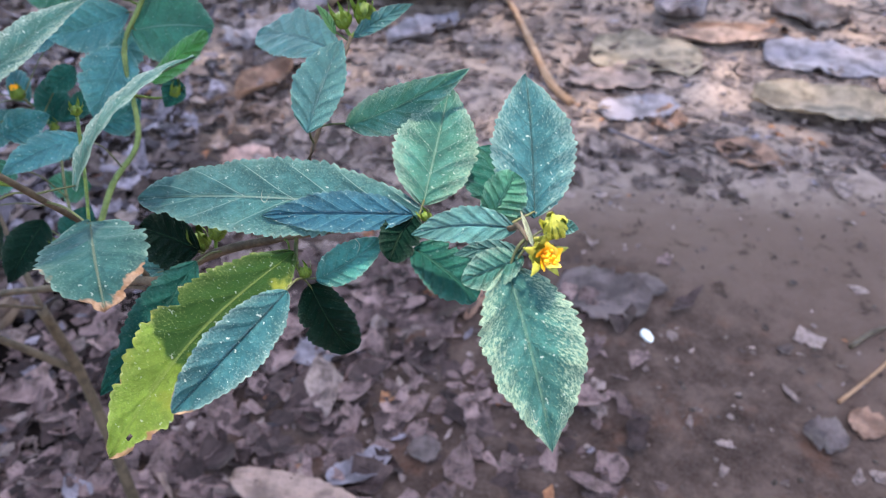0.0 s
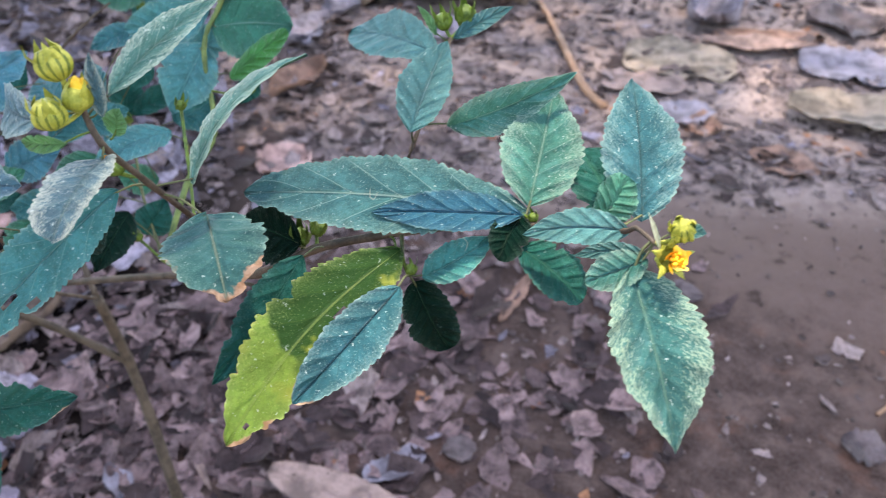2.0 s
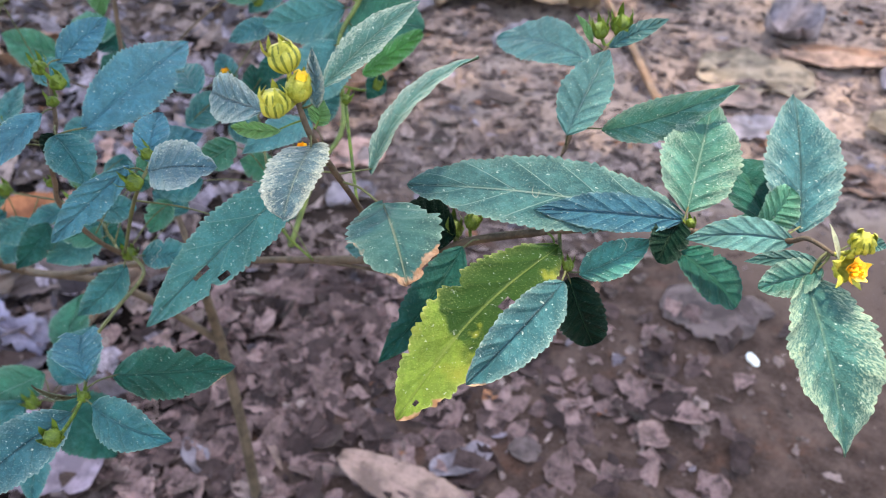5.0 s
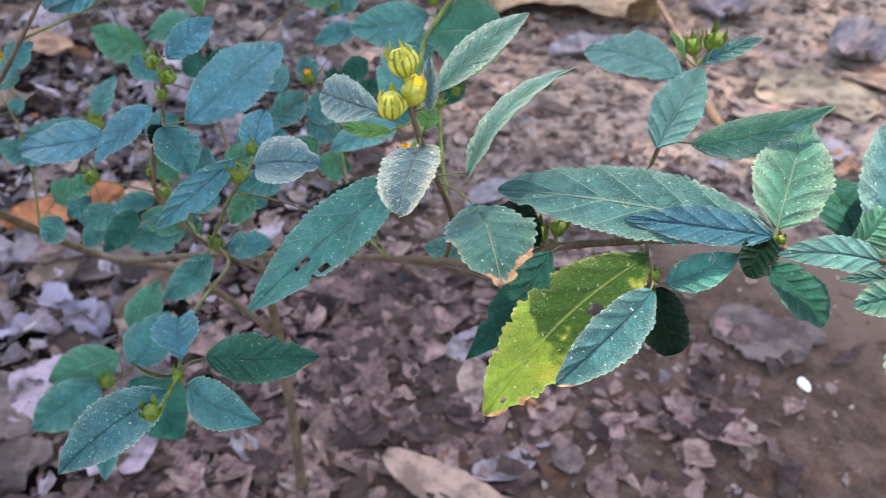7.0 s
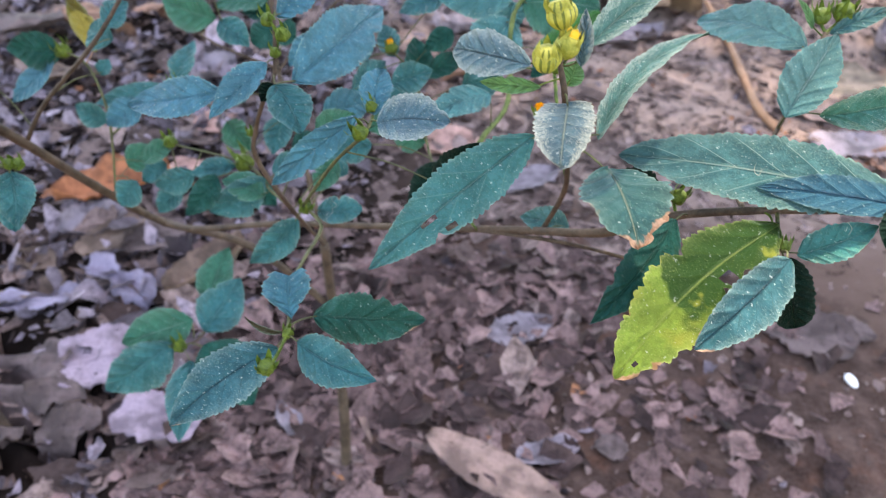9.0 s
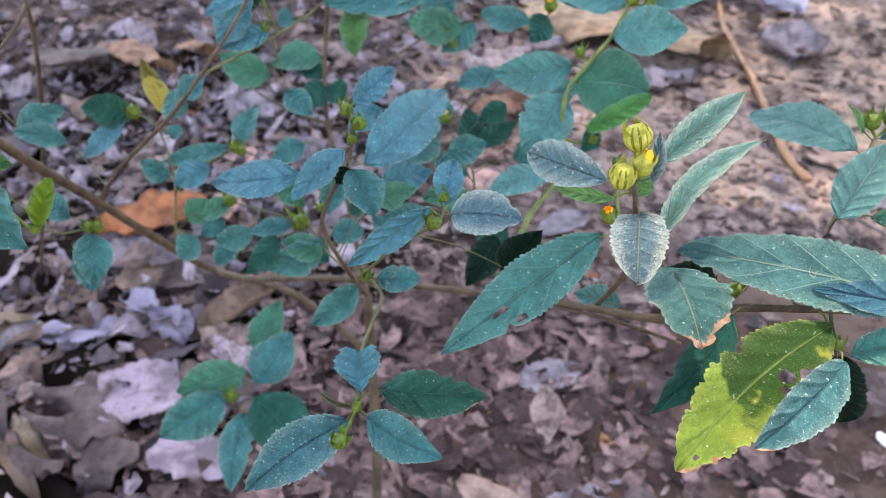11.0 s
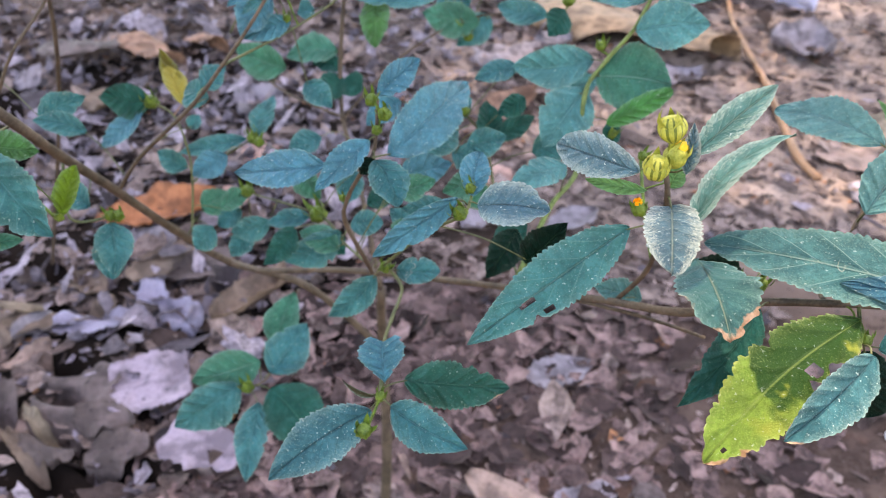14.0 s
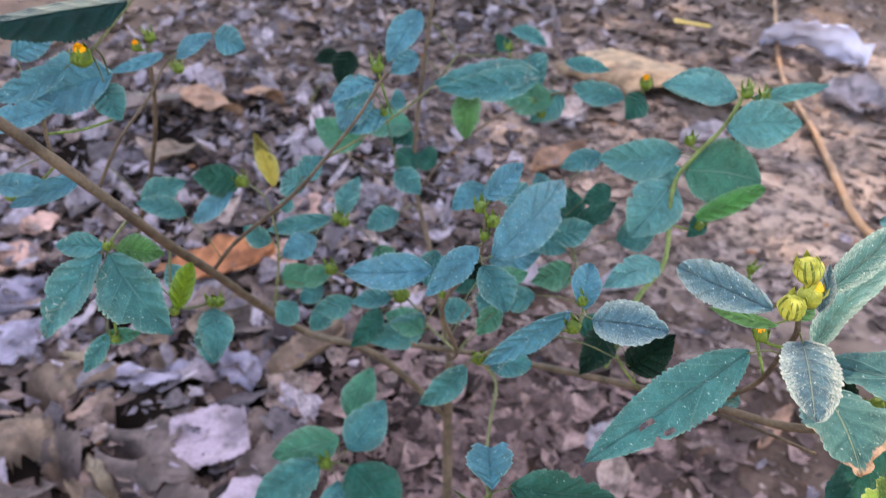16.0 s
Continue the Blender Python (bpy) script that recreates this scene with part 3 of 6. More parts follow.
# ---- shrubs ----
shrub = empty("shrub", (0, 0, 0), "green shrub with toothed leaves, yellow buds and thin brown stems", "shrub", "shrubs")
side_shrub = empty("shrub", (0, 0, 0), "thin shrub with blue green leaves and orange flowers", "shrub", "shrubs")

stem = stalk("stem", shrub, [(-0.2930, 0.3978, -0.0088), (-0.2913, 0.4004, 0.0748), (-0.2974, 0.4118, 0.1496), (-0.3010, 0.4154, 0.2112), (-0.2974, 0.4004, 0.2913)], 0.0054, 0.0038)
thick = stalk("branch", shrub, [(-0.3010, 0.4154, 0.2068), (-0.3560, 0.3873, 0.2874), (-0.4128, 0.3645, 0.3160), (-0.4141, 0.3065, 0.3860), (-0.4089, 0.2576, 0.4465), (-0.4005, 0.2163, 0.4934), (-0.3970, 0.1930, 0.5226), (-0.4101, 0.1706, 0.5604), (-0.4175, 0.1563, 0.5830), (-0.4297, 0.1444, 0.6033)], 0.0031, 0.0022)
main = stalk("branch", shrub, [(-0.4128, 0.3645, 0.3160), (-0.3728, 0.3479, 0.3302), (-0.3031, 0.3388, 0.3553), (-0.2196, 0.3065, 0.3927), (-0.1319, 0.2347, 0.4597), (-0.0967, 0.1922, 0.4962), (-0.0744, 0.1857, 0.5127), (-0.0535, 0.1792, 0.5235), (-0.0306, 0.1770, 0.5297), (-0.0118, 0.1765, 0.5327), (0.0058, 0.1696, 0.5334), (0.0182, 0.1604, 0.5417), (0.0190, 0.1517, 0.5491), (0.0204, 0.1388, 0.5540)], 0.0024, 0.0005)
under = stalk("twig", shrub, [(-0.1518, 0.2513, 0.4435), (-0.1113, 0.2151, 0.4716), (-0.0861, 0.1892, 0.4886)], 0.0010, 0.0007)
budtwig = stalk("twig", shrub, [(-0.2974, 0.4004, 0.2913), (-0.2498, 0.2479, 0.4411), (-0.2512, 0.2233, 0.4838), (-0.2479, 0.2194, 0.5000), (-0.2375, 0.2090, 0.5203), (-0.2310, 0.2095, 0.5339), (-0.2318, 0.2156, 0.5531)], 0.0013, 0.0007)
cross = stalk("twig", shrub, [(-0.2341, 0.2330, 0.4534), (-0.2212, 0.2199, 0.4541), (-0.2146, 0.1846, 0.4644), (-0.2103, 0.1618, 0.4698), (-0.2032, 0.1389, 0.4666)], 0.0009, 0.0006)
midtwig = stalk("twig", shrub, [(-0.2384, 0.2348, 0.4497), (-0.2067, 0.2022, 0.5008), (-0.1855, 0.1787, 0.5300), (-0.1830, 0.1830, 0.5350)], 0.0008, 0.0006)
suntwig = stalk("twig", shrub, [(-0.1198, 0.2273, 0.4684), (-0.1129, 0.1979, 0.5093), (-0.1152, 0.1698, 0.5476), (-0.1169, 0.1560, 0.5672), (-0.1199, 0.1569, 0.5771)], 0.0011, 0.0008)
toptwig = stalk("twig", shrub, [(-0.0539, 0.1808, 0.5228), (-0.0523, 0.2072, 0.5163), (-0.0479, 0.2155, 0.5234), (-0.0437, 0.2138, 0.5352), (-0.0315, 0.2420, 0.5630)], 0.0010, 0.0007)
hang = stalk("twig", shrub, [(-0.0445, 0.1774, 0.5260), (-0.0438, 0.1703, 0.5225), (-0.0420, 0.1671, 0.5183)], 0.0007, 0.0005)
backtwig = stalk("twig", shrub, [(-0.1714, 0.2728, 0.4338), (-0.1625, 0.3017, 0.4626), (-0.1518, 0.3220, 0.4791), (-0.1560, 0.3417, 0.5148), (-0.1480, 0.3511, 0.5324), (-0.1375, 0.3546, 0.5489), (-0.1306, 0.3594, 0.5682)], 0.0015, 0.0010, STEM_GREEN)
backlow = stalk("twig", shrub, [(-0.1714, 0.2728, 0.4338), (-0.1928, 0.3122, 0.4491), (-0.2110, 0.3544, 0.4671), (-0.2263, 0.3608, 0.4809)], 0.0008, 0.0006)
upper = stalk("twig", shrub, [(-0.4077, 0.2592, 0.4482), (-0.3892, 0.2593, 0.4725), (-0.3522, 0.2616, 0.5088), (-0.3327, 0.2655, 0.5332), (-0.3162, 0.2723, 0.5568), (-0.3035, 0.2817, 0.5805)], 0.0013, 0.0008)
upperb = stalk("twig", shrub, [(-0.3327, 0.2655, 0.5332), (-0.3191, 0.3125, 0.5367), (-0.3063, 0.3548, 0.5445), (-0.2974, 0.3787, 0.5589)], 0.0008, 0.0006)
thin = stalk("twig", shrub, [(-0.3984, 0.3045, 0.3887), (-0.3962, 0.3120, 0.4254), (-0.4007, 0.3192, 0.4442), (-0.4113, 0.3255, 0.4638), (-0.4318, 0.3332, 0.4660)], 0.0008, 0.0006)
thinb = stalk("twig", shrub, [(-0.3954, 0.3118, 0.4249), (-0.3805, 0.3255, 0.4385), (-0.3629, 0.3375, 0.4505)], 0.0007, 0.0005)
lowtwig = stalk("twig", shrub, [(-0.3632, 0.3809, 0.2886), (-0.3415, 0.3185, 0.3101), (-0.3258, 0.2615, 0.3183), (-0.3313, 0.2416, 0.3233)], 0.0010, 0.0006)
leftnode = stalk("twig", shrub, [(-0.4028, 0.1946, 0.5199), (-0.3888, 0.1718, 0.5285), (-0.3765, 0.1529, 0.5356)], 0.0008, 0.0006)
leftnodeb = stalk("twig", shrub, [(-0.4020, 0.2180, 0.4895), (-0.3879, 0.1981, 0.4702), (-0.3736, 0.2112, 0.4667)], 0.0008, 0.0006)
lefttop = stalk("twig", shrub, [(-0.4305, 0.1883, 0.5713), (-0.4290, 0.1870, 0.5528), (-0.4160, 0.1898, 0.5350)], 0.0010, 0.0006)
second_stem = stalk("stem", shrub, [(-0.2974, 0.4004, 0.2913), (-0.3326, 0.4470, 0.3608), (-0.3617, 0.4814, 0.4250), (-0.3564, 0.5034, 0.5632)], 0.0022, 0.0016)
far_twig = stalk("twig", shrub, [(-0.3617, 0.4814, 0.3960), (-0.3204, 0.5136, 0.4472), (-0.2637, 0.5316, 0.4832), (-0.1920, 0.4990, 0.5060)], 0.0012, 0.0006)
far_twig_b = stalk("twig", shrub, [(-0.3520, 0.4708, 0.4048), (-0.4162, 0.4723, 0.4229), (-0.4704, 0.5007, 0.4492)], 0.0012, 0.0006)
bushtwig = stalk("twig", shrub, [(-0.2498, 0.2479, 0.4411), (-0.2781, 0.2836, 0.4233), (-0.3058, 0.3088, 0.4213), (-0.3600, 0.3177, 0.4211)], 0.0008, 0.0006)

left_stem = stalk("stem", side_shrub, [(-0.7967, 0.5447, 0.0854), (-0.5221, 0.3513, 0.4490), (-0.4710, 0.3122, 0.5612)], 0.0018, 0.0012)
left_twig = stalk("twig", side_shrub, [(-0.4937, 0.2706, 0.4791), (-0.4759, 0.2770, 0.5124), (-0.4638, 0.2969, 0.5357), (-0.4571, 0.3120, 0.5546), (-0.4345, 0.3285, 0.5683)], 0.0011, 0.0006)
left_flower_twig = stalk("twig", side_shrub, [(-0.3946, 0.2638, 0.6486), (-0.4023, 0.2292, 0.6179), (-0.4094, 0.2028, 0.5988)], 0.0008, 0.0006)

leaf(main, (-0.0053, 0.1783, 0.5343), (-0.0965, 0.1925, 0.5298), (0.0004, 0.0209, 0.0133), (-0.0067, 0.1745, 0.5329), "big", bend=.07, shape="mid", sway=0, bites=((0.86, 1, 0.18, 0.04), ))
leaf(main, (0.0154, 0.1384, 0.5469), (0.0257, 0.1057, 0.5170), (0.0230, 0.0100, 0.0006), (0.0202, 0.1413, 0.5530), "pale", bend=.05, sway=0)
leaf(main, (0.0267, 0.1734, 0.5359), (0.0252, 0.2091, 0.5645), (-0.0248, -0.0054, 0.0004), (0.0156, 0.1623, 0.5400), "ribbed", bend=.05, sway=0)
leaf(main, (-0.0060, 0.1796, 0.5359), (0.0022, 0.2120, 0.5592), (-0.0250, 0.0031, 0.0028), (-0.0077, 0.1749, 0.5328), "dusty", bend=.0, sway=0)
leaf(toptwig, (-0.0318, 0.2140, 0.5440), (0.0080, 0.2090, 0.5662), (-0.0046, 0.0022, 0.0130), (-0.0409, 0.2170, 0.5421), "dusty", bend=.13, sway=0)
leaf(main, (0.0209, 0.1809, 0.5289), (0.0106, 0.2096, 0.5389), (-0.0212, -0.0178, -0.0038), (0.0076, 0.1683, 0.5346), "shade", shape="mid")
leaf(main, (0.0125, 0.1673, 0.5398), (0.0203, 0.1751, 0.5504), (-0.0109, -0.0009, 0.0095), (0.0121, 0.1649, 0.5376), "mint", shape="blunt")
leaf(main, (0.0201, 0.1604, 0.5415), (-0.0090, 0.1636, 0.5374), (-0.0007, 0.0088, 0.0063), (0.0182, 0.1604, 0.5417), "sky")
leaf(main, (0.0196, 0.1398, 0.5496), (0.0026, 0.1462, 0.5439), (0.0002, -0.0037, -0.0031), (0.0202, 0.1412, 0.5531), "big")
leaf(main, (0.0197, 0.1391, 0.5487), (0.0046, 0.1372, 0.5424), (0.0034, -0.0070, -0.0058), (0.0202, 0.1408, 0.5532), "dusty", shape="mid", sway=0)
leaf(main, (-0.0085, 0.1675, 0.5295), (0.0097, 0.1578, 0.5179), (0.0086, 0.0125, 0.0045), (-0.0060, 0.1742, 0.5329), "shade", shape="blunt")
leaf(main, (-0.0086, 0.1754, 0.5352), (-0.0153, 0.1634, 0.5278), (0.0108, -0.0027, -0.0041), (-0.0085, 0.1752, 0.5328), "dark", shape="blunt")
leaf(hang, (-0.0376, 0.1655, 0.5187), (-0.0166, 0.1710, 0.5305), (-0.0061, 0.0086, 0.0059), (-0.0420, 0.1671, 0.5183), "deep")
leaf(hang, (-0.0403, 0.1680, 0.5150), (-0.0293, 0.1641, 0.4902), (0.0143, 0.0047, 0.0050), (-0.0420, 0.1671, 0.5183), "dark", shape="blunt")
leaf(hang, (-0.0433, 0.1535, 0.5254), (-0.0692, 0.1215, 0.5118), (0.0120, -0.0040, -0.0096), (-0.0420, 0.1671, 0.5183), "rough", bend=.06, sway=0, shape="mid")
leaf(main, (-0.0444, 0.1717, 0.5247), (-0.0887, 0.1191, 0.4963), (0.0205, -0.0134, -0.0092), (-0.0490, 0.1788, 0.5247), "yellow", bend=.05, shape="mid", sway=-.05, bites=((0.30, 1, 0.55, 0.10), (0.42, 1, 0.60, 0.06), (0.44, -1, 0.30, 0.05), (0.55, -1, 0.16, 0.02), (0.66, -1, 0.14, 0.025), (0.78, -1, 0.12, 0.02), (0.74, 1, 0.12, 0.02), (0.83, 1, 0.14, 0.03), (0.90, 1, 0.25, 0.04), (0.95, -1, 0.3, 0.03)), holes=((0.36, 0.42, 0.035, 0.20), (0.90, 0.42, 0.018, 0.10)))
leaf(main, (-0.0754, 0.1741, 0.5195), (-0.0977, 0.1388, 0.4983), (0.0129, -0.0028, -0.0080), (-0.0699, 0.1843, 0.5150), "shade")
leaf(suntwig, (-0.1005, 0.1693, 0.5376), (-0.0884, 0.1412, 0.5290), (0.0241, 0.0136, 0.0006), (-0.1148, 0.1748, 0.5407), "brown", bend=.1, shape="mid", bites=((0.85, 1, 0.35, 0.08), (0.93, -1, 0.5, 0.08)))
leaf(main, (0.0214, 0.1373, 0.5534), (0.0182, 0.1419, 0.5609), (-0.0012, -0.0001, -0.0004), (0.0204, 0.1388, 0.5540), "bract")
leaf(main, (0.0264, 0.1401, 0.5578), (0.0320, 0.1390, 0.5573), (0.0006, 0.0029, 0.0026), (0.0204, 0.1388, 0.5540), "big")
leaf(toptwig, (-0.0360, 0.2420, 0.5570), (-0.0716, 0.2740, 0.5510), (-0.0028, -0.0170, -0.0096), (-0.0353, 0.2311, 0.5562), "sky", shape="mid")
leaf(toptwig, (-0.0437, 0.2088, 0.5442), (-0.0322, 0.2255, 0.5688), (-0.0165, 0.0048, 0.0015), (-0.0431, 0.2151, 0.5367), "sky", sway=0)
leaf(toptwig, (-0.0305, 0.2410, 0.5632), (-0.0100, 0.2480, 0.5722), (-0.0030, 0.0036, 0.0045), (-0.0319, 0.2412, 0.5620), "big")
leaf(toptwig, (-0.0365, 0.2411, 0.5641), (-0.0432, 0.2469, 0.5724), (-0.0026, -0.0016, -0.0009), (-0.0320, 0.2410, 0.5617), "fresh")
leaf(suntwig, (-0.1052, 0.1750, 0.5445), (-0.0751, 0.2105, 0.5695), (-0.0068, 0.0108, -0.0014), (-0.1151, 0.1715, 0.5453), "silver", bend=.12)
leaf(suntwig, (-0.1131, 0.1580, 0.5805), (-0.0908, 0.1863, 0.5954), (-0.0080, 0.0045, 0.0040), (-0.1193, 0.1568, 0.5752), "silver", sway=0)
leaf(suntwig, (-0.1154, 0.1520, 0.5665), (-0.1142, 0.1190, 0.5655), (0.0156, -0.0010, 0.0020), (-0.1172, 0.1560, 0.5679), "frost", bend=.06, shape="blunt", sway=0)
leaf(suntwig, (-0.1269, 0.1490, 0.5775), (-0.1540, 0.1800, 0.5664), (0.0030, 0.0060, 0.0115), (-0.1197, 0.1569, 0.5764), "rimmed", shape="mid", sway=0)
leaf(suntwig, (-0.1235, 0.1515, 0.5705), (-0.1424, 0.1627, 0.5644), (0.0001, -0.0016, -0.0046), (-0.1183, 0.1564, 0.5717), "fresh")
leaf(suntwig, (-0.1167, 0.1627, 0.5667), (-0.1149, 0.1643, 0.5738), (-0.0068, 0.0023, 0.0014), (-0.1169, 0.1600, 0.5672), "fresh", shape="mid")
leaf(suntwig, (-0.1137, 0.1538, 0.5768), (-0.1148, 0.1577, 0.5915), (-0.0052, 0.0006, -0.0007), (-0.1192, 0.1567, 0.5749), "frost")
leaf(suntwig, (-0.1249, 0.1701, 0.5451), (-0.1709, 0.1382, 0.5049), (-0.0149, 0.0087, 0.0100), (-0.1151, 0.1708, 0.5462), "deep", bend=.06, bites=((0.62, 1, 0.3, 0.04), ), holes=((0.62, 0.1, 0.05, 0.1), (0.55, 0.72, 0.03, 0.15)))
leaf(midtwig, (-0.1787, 0.1753, 0.5383), (-0.1518, 0.1688, 0.5462), (-0.0028, 0.0126, 0.0106), (-0.1833, 0.1825, 0.5345), "rimmed", bend=.1, shape="mid")
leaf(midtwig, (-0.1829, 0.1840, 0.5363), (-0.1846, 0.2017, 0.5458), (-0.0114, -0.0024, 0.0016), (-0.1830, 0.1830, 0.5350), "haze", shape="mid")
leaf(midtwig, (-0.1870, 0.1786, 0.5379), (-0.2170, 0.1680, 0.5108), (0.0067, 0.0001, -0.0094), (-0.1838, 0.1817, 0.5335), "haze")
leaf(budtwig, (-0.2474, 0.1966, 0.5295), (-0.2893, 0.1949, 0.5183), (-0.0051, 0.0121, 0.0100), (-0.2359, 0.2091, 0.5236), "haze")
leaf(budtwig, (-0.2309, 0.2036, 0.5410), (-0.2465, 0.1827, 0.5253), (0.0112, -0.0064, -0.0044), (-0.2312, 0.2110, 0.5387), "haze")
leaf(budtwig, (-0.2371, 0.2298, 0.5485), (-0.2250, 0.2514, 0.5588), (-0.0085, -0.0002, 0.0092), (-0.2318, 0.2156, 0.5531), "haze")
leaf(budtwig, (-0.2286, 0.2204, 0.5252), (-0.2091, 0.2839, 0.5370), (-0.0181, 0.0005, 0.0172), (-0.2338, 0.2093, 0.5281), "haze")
leaf(budtwig, (-0.2287, 0.2033, 0.5323), (-0.2143, 0.1919, 0.5197), (0.0105, 0.0126, 0.0026), (-0.2313, 0.2095, 0.5333), "teal", shape="mid")
leaf(budtwig, (-0.2302, 0.2071, 0.5305), (-0.2346, 0.2020, 0.5250), (0.0069, -0.0018, -0.0039), (-0.2322, 0.2094, 0.5314), "dark")
leaf(cross, (-0.2025, 0.1423, 0.4709), (-0.2079, 0.1553, 0.4829), (-0.0182, -0.0037, -0.0027), (-0.2042, 0.1423, 0.4670), "haze", shape="heart")
leaf(cross, (-0.1970, 0.1490, 0.4680), (-0.1560, 0.1600, 0.4660), (-0.0022, 0.0085, 0.0184), (-0.2041, 0.1418, 0.4670), "bitten", bend=.08, bites=((0.55, 1, 0.22, 0.05), (0.70, 1, 0.30, 0.06), (0.85, 1, 0.2, 0.05)))
leaf(cross, (-0.1978, 0.1349, 0.4672), (-0.1645, 0.1238, 0.4681), (0.0053, 0.0101, 0.0119), (-0.2032, 0.1389, 0.4666), "teal")
leaf(cross, (-0.2050, 0.1336, 0.4642), (-0.2359, 0.1043, 0.4453), (0.0151, -0.0075, -0.0116), (-0.2032, 0.1389, 0.4666), "rough", bend=.07)
leaf(cross, (-0.2049, 0.1383, 0.4672), (-0.2167, 0.1343, 0.4756), (0.0010, 0.0008, 0.0026), (-0.2027, 0.1403, 0.4646), "withered", bend=.16, sway=0)
leaf(lowtwig, (-0.3224, 0.2561, 0.3248), (-0.3087, 0.2870, 0.3472), (-0.0248, -0.0001, 0.0147), (-0.3273, 0.2561, 0.3196), "teal")
leaf(lowtwig, (-0.3289, 0.2776, 0.3260), (-0.3284, 0.3116, 0.3494), (-0.0240, -0.0003, 0.0043), (-0.3298, 0.2759, 0.3162), "dull")
leaf(lowtwig, (-0.3286, 0.2560, 0.3344), (-0.3694, 0.2363, 0.3211), (0.0130, -0.0112, -0.0233), (-0.3283, 0.2524, 0.3206), "dull")
leaf(lowtwig, (-0.3369, 0.2412, 0.3245), (-0.3721, 0.2147, 0.3002), (0.0186, -0.0008, -0.0260), (-0.3313, 0.2416, 0.3233), "teal")
leaf(lowtwig, (-0.3171, 0.2303, 0.3259), (-0.3071, 0.1883, 0.3033), (0.0191, 0.0061, -0.0038), (-0.3313, 0.2416, 0.3233), "teal")
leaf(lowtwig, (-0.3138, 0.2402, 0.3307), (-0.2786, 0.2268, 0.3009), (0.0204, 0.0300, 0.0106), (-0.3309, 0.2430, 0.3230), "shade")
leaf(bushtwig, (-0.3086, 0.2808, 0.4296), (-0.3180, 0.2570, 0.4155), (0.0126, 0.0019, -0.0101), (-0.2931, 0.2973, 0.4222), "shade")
leaf(bushtwig, (-0.2820, 0.2866, 0.4287), (-0.3137, 0.2743, 0.4073), (0.0108, -0.0002, -0.0189), (-0.2815, 0.2867, 0.4230), "teal")
leaf(bushtwig, (-0.2664, 0.2657, 0.4496), (-0.2494, 0.2720, 0.4525), (-0.0051, 0.0091, 0.0103), (-0.2611, 0.2622, 0.4340), "teal", shape="mid")
leaf(bushtwig, (-0.3108, 0.3069, 0.4204), (-0.3369, 0.2968, 0.4153), (0.0053, -0.0095, -0.0080), (-0.3104, 0.3095, 0.4213), "teal")
leaf(bushtwig, (-0.3382, 0.3050, 0.4118), (-0.3657, 0.3003, 0.3994), (0.0063, -0.0032, -0.0156), (-0.3368, 0.3139, 0.4212), "teal")
leaf(cross, (-0.2288, 0.2336, 0.4524), (-0.2062, 0.2360, 0.4558), (-0.0034, 0.0122, 0.0078), (-0.2318, 0.2307, 0.4535), "teal", shape="mid")
leaf(midtwig, (-0.2416, 0.2389, 0.4412), (-0.2618, 0.2202, 0.4225), (0.0109, 0.0007, -0.0124), (-0.2384, 0.2348, 0.4497), "teal")
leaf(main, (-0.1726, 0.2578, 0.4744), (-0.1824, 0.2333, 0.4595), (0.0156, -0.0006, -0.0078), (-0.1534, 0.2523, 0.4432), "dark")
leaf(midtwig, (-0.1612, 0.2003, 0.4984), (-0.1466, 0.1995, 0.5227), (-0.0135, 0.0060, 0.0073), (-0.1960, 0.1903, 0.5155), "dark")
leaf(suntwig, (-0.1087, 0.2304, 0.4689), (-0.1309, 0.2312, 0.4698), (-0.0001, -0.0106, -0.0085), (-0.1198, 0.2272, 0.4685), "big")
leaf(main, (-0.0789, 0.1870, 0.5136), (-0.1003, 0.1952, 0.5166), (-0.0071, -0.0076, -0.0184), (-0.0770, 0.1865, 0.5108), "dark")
leaf(budtwig, (-0.2403, 0.2663, 0.4781), (-0.2193, 0.2680, 0.4886), (-0.0069, 0.0075, 0.0108), (-0.2504, 0.2367, 0.4607), "dull")
leaf(bushtwig, (-0.2463, 0.2936, 0.4717), (-0.2181, 0.2974, 0.4828), (-0.0071, 0.0064, 0.0175), (-0.2614, 0.2626, 0.4338), "haze")
leaf(backtwig, (-0.1556, 0.2819, 0.5014), (-0.1799, 0.2527, 0.5001), (0.0093, -0.0113, -0.0080), (-0.1583, 0.3096, 0.4690), "mist")
leaf(backlow, (-0.2165, 0.2837, 0.4636), (-0.2402, 0.2761, 0.4611), (0.0030, -0.0044, -0.0155), (-0.1890, 0.3053, 0.4464), "teal")
leaf(bushtwig, (-0.2697, 0.3003, 0.4432), (-0.2543, 0.3077, 0.4482), (-0.0074, 0.0108, 0.0069), (-0.2810, 0.2863, 0.4231), "shade")
leaf(bushtwig, (-0.2807, 0.2808, 0.4204), (-0.3055, 0.2800, 0.4275), (-0.0022, -0.0153, -0.0093), (-0.2782, 0.2838, 0.4233), "dull")
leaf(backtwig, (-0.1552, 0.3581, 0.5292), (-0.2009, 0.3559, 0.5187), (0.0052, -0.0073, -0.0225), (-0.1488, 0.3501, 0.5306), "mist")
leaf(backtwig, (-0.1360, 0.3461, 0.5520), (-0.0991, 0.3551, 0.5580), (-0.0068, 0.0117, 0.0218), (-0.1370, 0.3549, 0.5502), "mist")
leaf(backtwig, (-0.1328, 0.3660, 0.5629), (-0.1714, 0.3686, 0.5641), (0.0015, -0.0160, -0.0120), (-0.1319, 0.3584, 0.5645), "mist")
